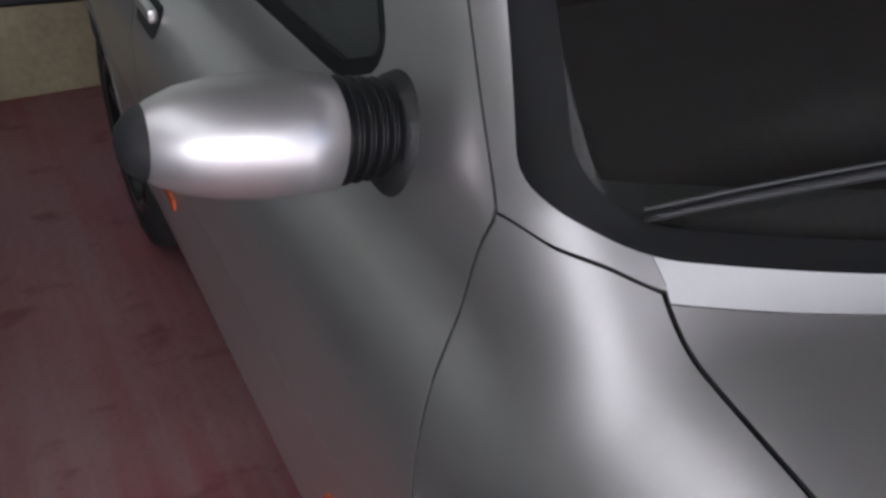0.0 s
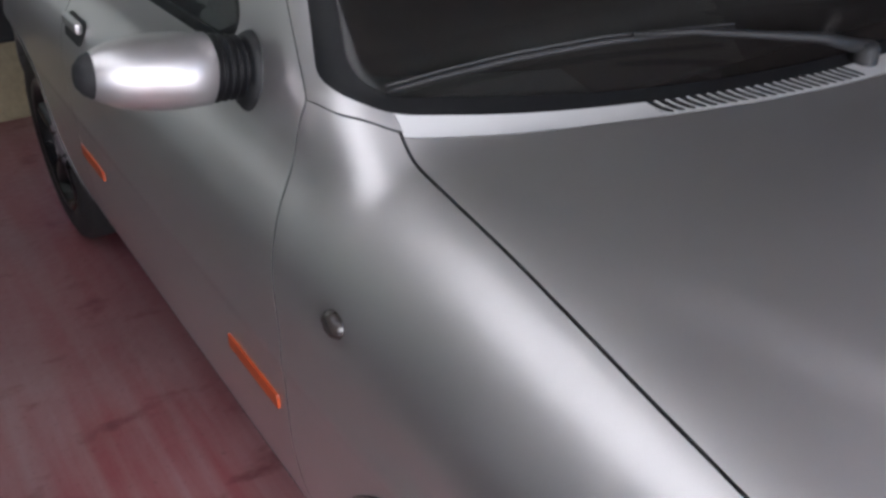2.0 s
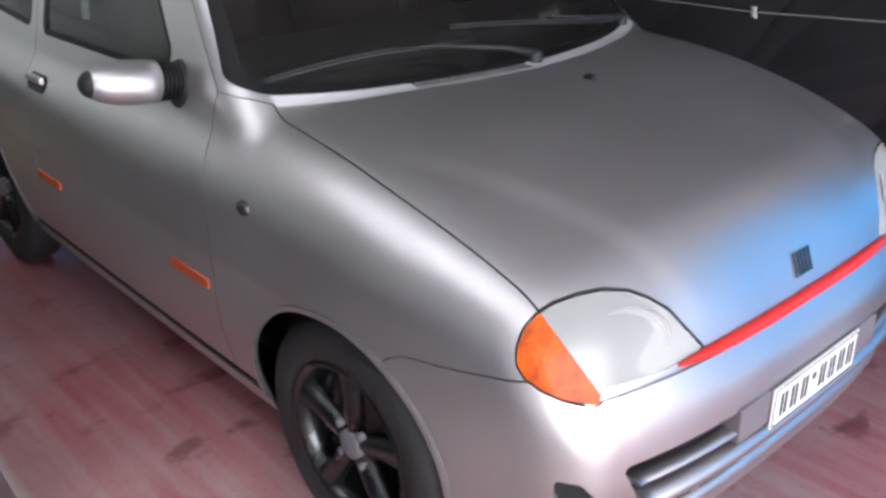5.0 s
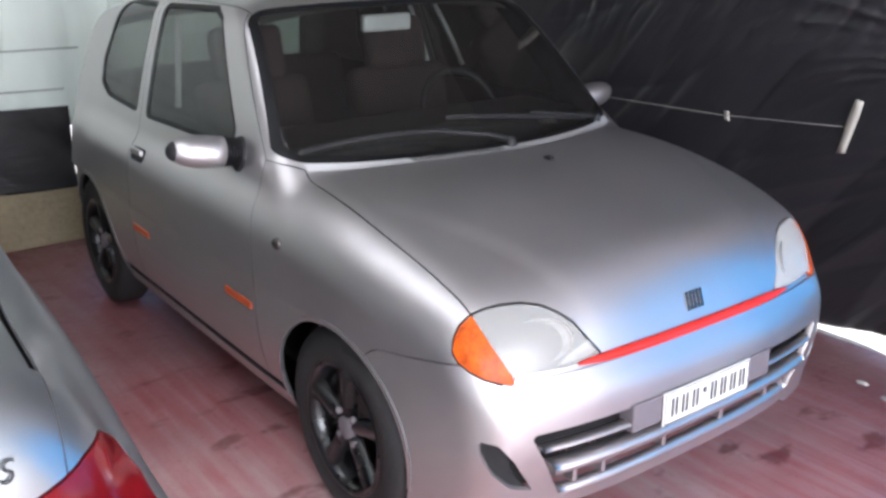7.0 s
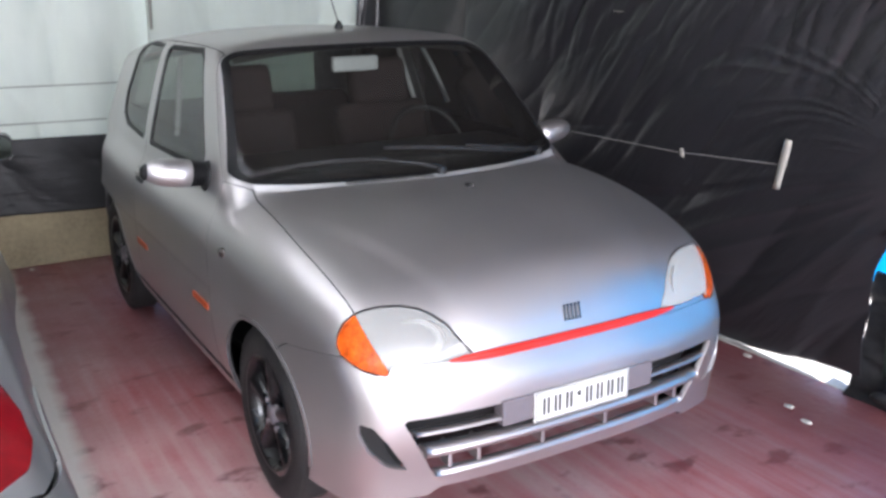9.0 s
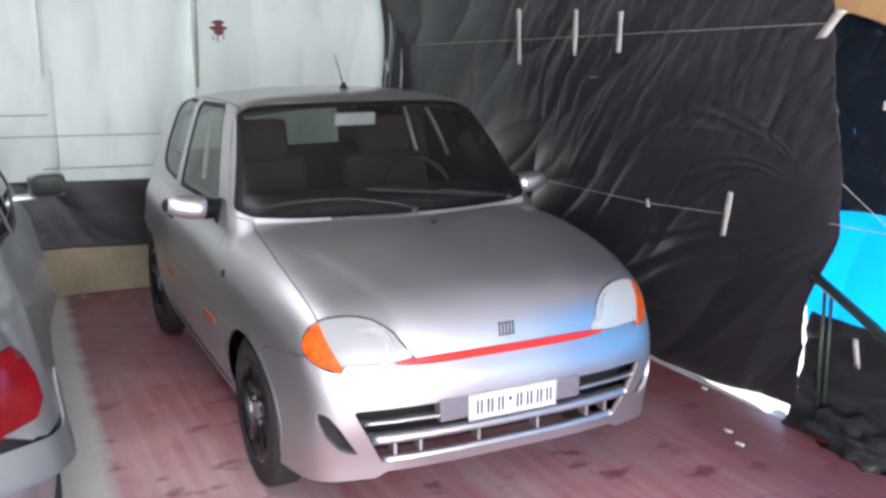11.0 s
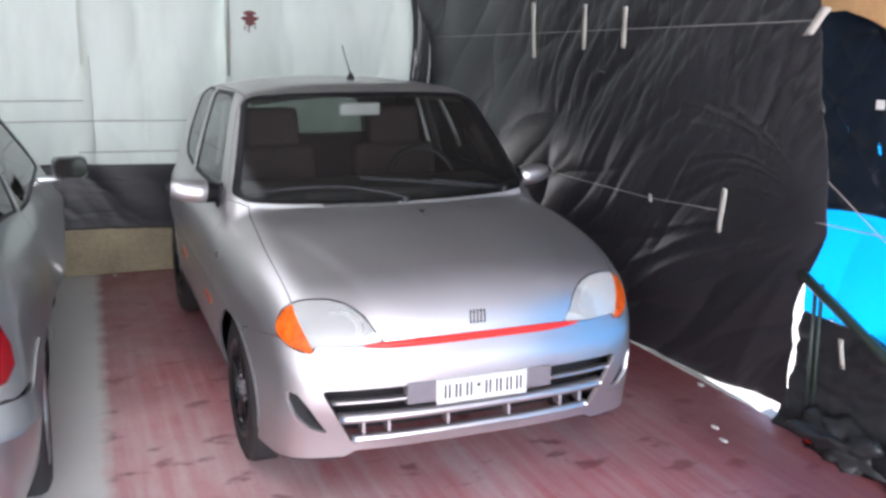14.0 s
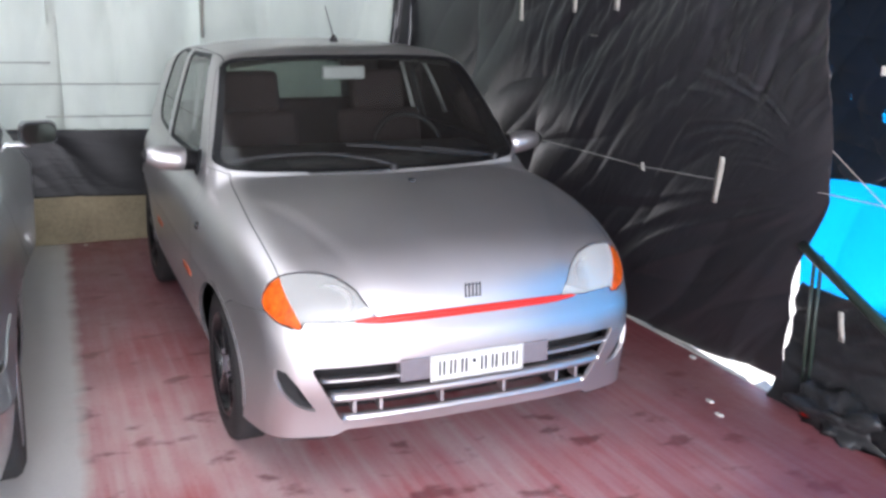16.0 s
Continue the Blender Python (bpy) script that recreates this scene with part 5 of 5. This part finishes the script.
# grey tubes stand in for the shading of folds in the white sheets
for z, x0, x1 in ((1.19, -2.6, -1.2), (1.055, -2.6, -0.45), (0.845, -1.25, -0.55)):
    tagged(tube("sheet_fold_line", [(x, 3.205 + 0.008 * math.sin(5 * x), z + 0.006 * math.sin(3 * x)) for x in np.linspace(x0, x1, 30)], 0.005, material("grey_line", (0.42, 0.43, 0.40), 0.8), None, "", 6), "thin grey line drawn for a fold in white sheeting", "batten", "battens", "structure")
tagged(tube("sheet_edge", [(-0.232 + 0.008 * math.sin(4 * z), 3.19, z) for z in np.linspace(1.35, 2.3, 16)], [0.012 * (0.4 + 0.6 * abs(math.sin(5 * z))) for z in np.linspace(1.35, 2.3, 16)], material("creased_edge", (0.34, 0.33, 0.29), 0.8), None, "", 6), "creased hanging edge of white sheeting", "sheet edge", "", "structure")

# red paint mark on the white sheet
bm = bmesh.new()
for dx, dz, w, h in ((0, 0.032, 0.085, 0.036), (0, -0.005, 0.12, 0.042), (0.002, -0.036, 0.075, 0.03), (-0.038, -0.066, 0.008, 0.035), (-0.008, -0.074, 0.009, 0.05), (0.034, -0.06, 0.008, 0.028)):
    ring = [bm.verts.new((-0.074 + dx + w / 2 * math.cos(a) * (1 + 0.18 * math.sin(3 * a + dx * 90)), 3.213, 1.745 + dz + h / 2 * math.sin(a) * (1 + 0.15 * math.cos(4 * a)))) for a in np.linspace(0, 2 * math.pi, 15)[:-1]]
    bm.faces.new(ring)
mark = part("paint_mark", bm, material("dark_red_paint", (0.14, 0.015, 0.015), 0.5))
tagged(mark, "dark red paint blot with drips on white sheeting", "paint mark")
sm = mark.modifiers.new("thickness", "SOLIDIFY")
sm.thickness = 0.002

# ---- the gap beside the black sheet: blue tarpaulin, handrail, dark sheets, rubbish ----
# pale kerb added so the sunlit gap under the sheet shows white
slab("kerb", 1.501, 1.9, -6.0, 3.5, -0.12, 0.003, PALE, "pale concrete kerb added outside the sheeting", "kerb", bevel=0.004)
# plaster out of view, added to close the east side towards the entrance
slab("wall_east", 1.72, 1.85, -6.0, -3.9, 0.0, 2.6, PLASTER, "unseen plaster side wall closing the shelter")
f_blue = rand_waves(51, 8, 5, 16, 0.3, 2.4)
wrinkled("blue_tarpaulin", lambda u, v: (1.75 + 0.3 * f_blue(u, v) - 0.04 * v, u, 0.30 + v * 1.45), np.linspace(-1.15, -0.30, 90), np.linspace(0, 1, 70), BLUETARP, "bright blue tarpaulin lit from behind, sagging beside black sheeting", "", "tarpaulin",
         lambda x, y, z: np.where(z > 0.40 + 0.04 * np.sin(9 * y), 1.0, -0.565 - 0.03 * np.sin(8 * z) - y))
# length out of view, added for the blue reflections on hood and bumper
f_long = rand_waves(53, 8, 4, 12, 0.8, 2.2)
wrinkled("blue_tarpaulin", lambda u, v: (1.70 + 0.45 * f_long(u, v), u, 0.12 + v * 2.05), np.linspace(-3.9, -1.10, 160), np.linspace(0, 1, 90), BLUETARP, "bright blue tarpaulin hung from roof to floor beyond view", "", "tarpaulin")
f_dk = rand_waves(61, 9, 6, 22, 0.2, 2.6)
DARKBLUE = sheet_material("dark_blue_sheeting", (0.018, 0.024, 0.032), (0.02, 0.10, 0.15), 0.35, rough=0.25, bump=0.6, gloss=0.6)
def tears(x, y, z):
    """Ragged holes in the dark sheet through which the blue tarpaulin shows."""
    g = 0
    for a, b, w, h in ((-0.885, 1.305, 0.034, 0.028), (-0.775, 1.235, 0.012, 0.030), (-0.92, 1.46, 0.026, 0.024), (-0.84, 1.575, 0.011, 0.010), (-0.60, 1.29, 0.008, 0.02)):
        g = g + np.exp(-((y - a) / w) ** 2 - ((z - b) / h) ** 2)
    return 0.5 - g * (0.75 + 0.5 * np.sin(170 * y + 3 * np.sin(90 * z)) * np.sin(160 * z + 2 * np.sin(70 * y)))


patch = part("tape_patch", box_bm((0.004, 0.042, 0.036), (1.578 + 0.2 * float(f_dk(-0.745, 0.42)) + 0.015, -0.745, 1.403), 0.0018), WHITEP)
tagged(patch, "small white tape patch on glossy dark sheet", "tape")
wrinkled("dark_sheet", lambda u, v: (1.58 + 0.2 * f_dk(u, v) + 0.015 * np.sin(v * 3), u, 0.955 + 0.02 * np.sin(6 * u) + 1.06 * v), np.linspace(-1.2, -0.25, 220), np.linspace(0, 1, 180), DARKBLUE, "glossy black plastic sheet with light showing through tears", "", "plastic sheet",
         tears)
f_lo = rand_waves(71, 8, 8, 24, 0.2, 2.6)
wrinkled("low_dark_sheet", lambda u, v: (1.56 + 0.25 * f_lo(u, v) - 0.10 * (1 - v) ** 3, u, 0.0 + (0.50 - 0.42 * sstep(-0.85, -1.6, u)) * v), np.linspace(-2.4, -0.475, 140), np.linspace(0, 1, 40), SKIRT, "black plastic sheet hanging below the handrail", "", "plastic sheet")
f_tan = rand_waves(81, 5, 5, 14, 0.6, 1.6)
tan_low = lambda y: 1.765 - 0.42 * np.clip(-0.62 - y, 0, 0.35) + 0.012 * np.sin(14 * y)
wrinkled("tan_cloth", lambda u, v: (1.515 + 0.10 * f_tan(u, v) - 0.02 * (1 - v), u, tan_low(u) + (1.99 - tan_low(u)) * v), np.linspace(-1.2, -0.30, 90), np.linspace(0, 1, 30), TAN, "tan cloth draped above the dark sheets", "", "cloth")
# unseen plaster strips added to close the gap under the roof
slab("wall_east_lintel", 1.72, 1.85, -3.9, -1.2, 2.15, 2.6, PLASTER, "unseen plaster strip under the roof")
slab("wall_east_upper", 1.53, 1.60, -1.2, -0.30, 1.98, 2.6, PLASTER, "unseen plaster strip under the roof")
rail = tagged(tube("handrail", [(1.425, -0.62, 0.715), (1.42, -1.231, 0.437), (1.42, -2.0, 0.085)], 0.021, GREENMETAL, None, "", 12), "dark green metal handrail sloping down", "handrail")
for y in (-0.60, -0.635):
    tagged(tube("railing_post", [(1.545, y, 0.0), (1.535, y + 0.01, 0.66)], 0.008, GREENMETAL, None, "", 8), "thin dark metal railing post", "post", "railing posts")
tape2 = tagged(mesh_object("hanging_strip", [(1.47 - 0.01 * math.sin(i), -0.815 - 0.02 * math.sin(i * 0.6) + d, 0.49 - 0.03 * i) for i in range(5) for d in (0.014, -0.014)], [(2 * i, 2 * i + 1, 2 * i + 3, 2 * i + 2) for i in range(4)], TAPE), "loose pale tape strip hanging on black sheet", "tape")
sm = tape2.modifiers.new("thickness", "SOLIDIFY")
sm.thickness = 0.0015


def lump(name, at, size, mat, label, category, seed, rough=0.35):
    bm = bmesh.new()
    bmesh.ops.create_icosphere(bm, subdivisions=4, radius=1)
    for v in bm.verts:
        d = noise.fractal(v.co * 1.7 + Vector((seed, 0, 0)), 0.9, 2.0, 5) * rough
        v.co = v.co * (1 + d)
        v.co.z = max(v.co.z, -0.35)
        v.co = Vector((v.co.x * size[0], v.co.y * size[1], (v.co.z + 0.35) * size[2]))
    ob = part(name, bm, mat, None, "", True)
    ob.location = at
    return tagged(ob, label, category)


lump("plastic_lump", (1.50, -0.86, 0.0), (0.11, 0.22, 0.10), SKIRT, "crumpled black plastic heap on the floor edge", "plastic heap", 3, 0.6)
lump("plastic_lump", (1.54, -1.30, 0.0), (0.12, 0.28, 0.13), SKIRT, "crumpled black plastic heap below the handrail", "plastic heap", 9, 0.6)
lump("red_rag", (1.50, -0.70, 0.0), (0.03, 0.04, 0.025), REDTRIM, "small crumpled red rag on the floor", "rag", 5)
lump("paper_scrap", (1.52, -0.80, 0.0), (0.03, 0.035, 0.02), WHITEP, "small crumpled white paper scrap", "paper scrap", 6)
lump("paper_scrap", (1.55, -0.99, 0.0), (0.03, 0.06, 0.03), WHITEP, "small crumpled white paper scrap", "paper scrap", 7)
for x, y, sd in ((1.147, -0.564, 1), (1.20, -0.44, 2), (1.458, -0.0, 4), (-1.08, 3.12, 8)):
    lump("debris_crumb", (x, y, 0.0), (0.012, 0.022, 0.006), PALE, "small pale crumb of debris on red floor", "debris", sd)
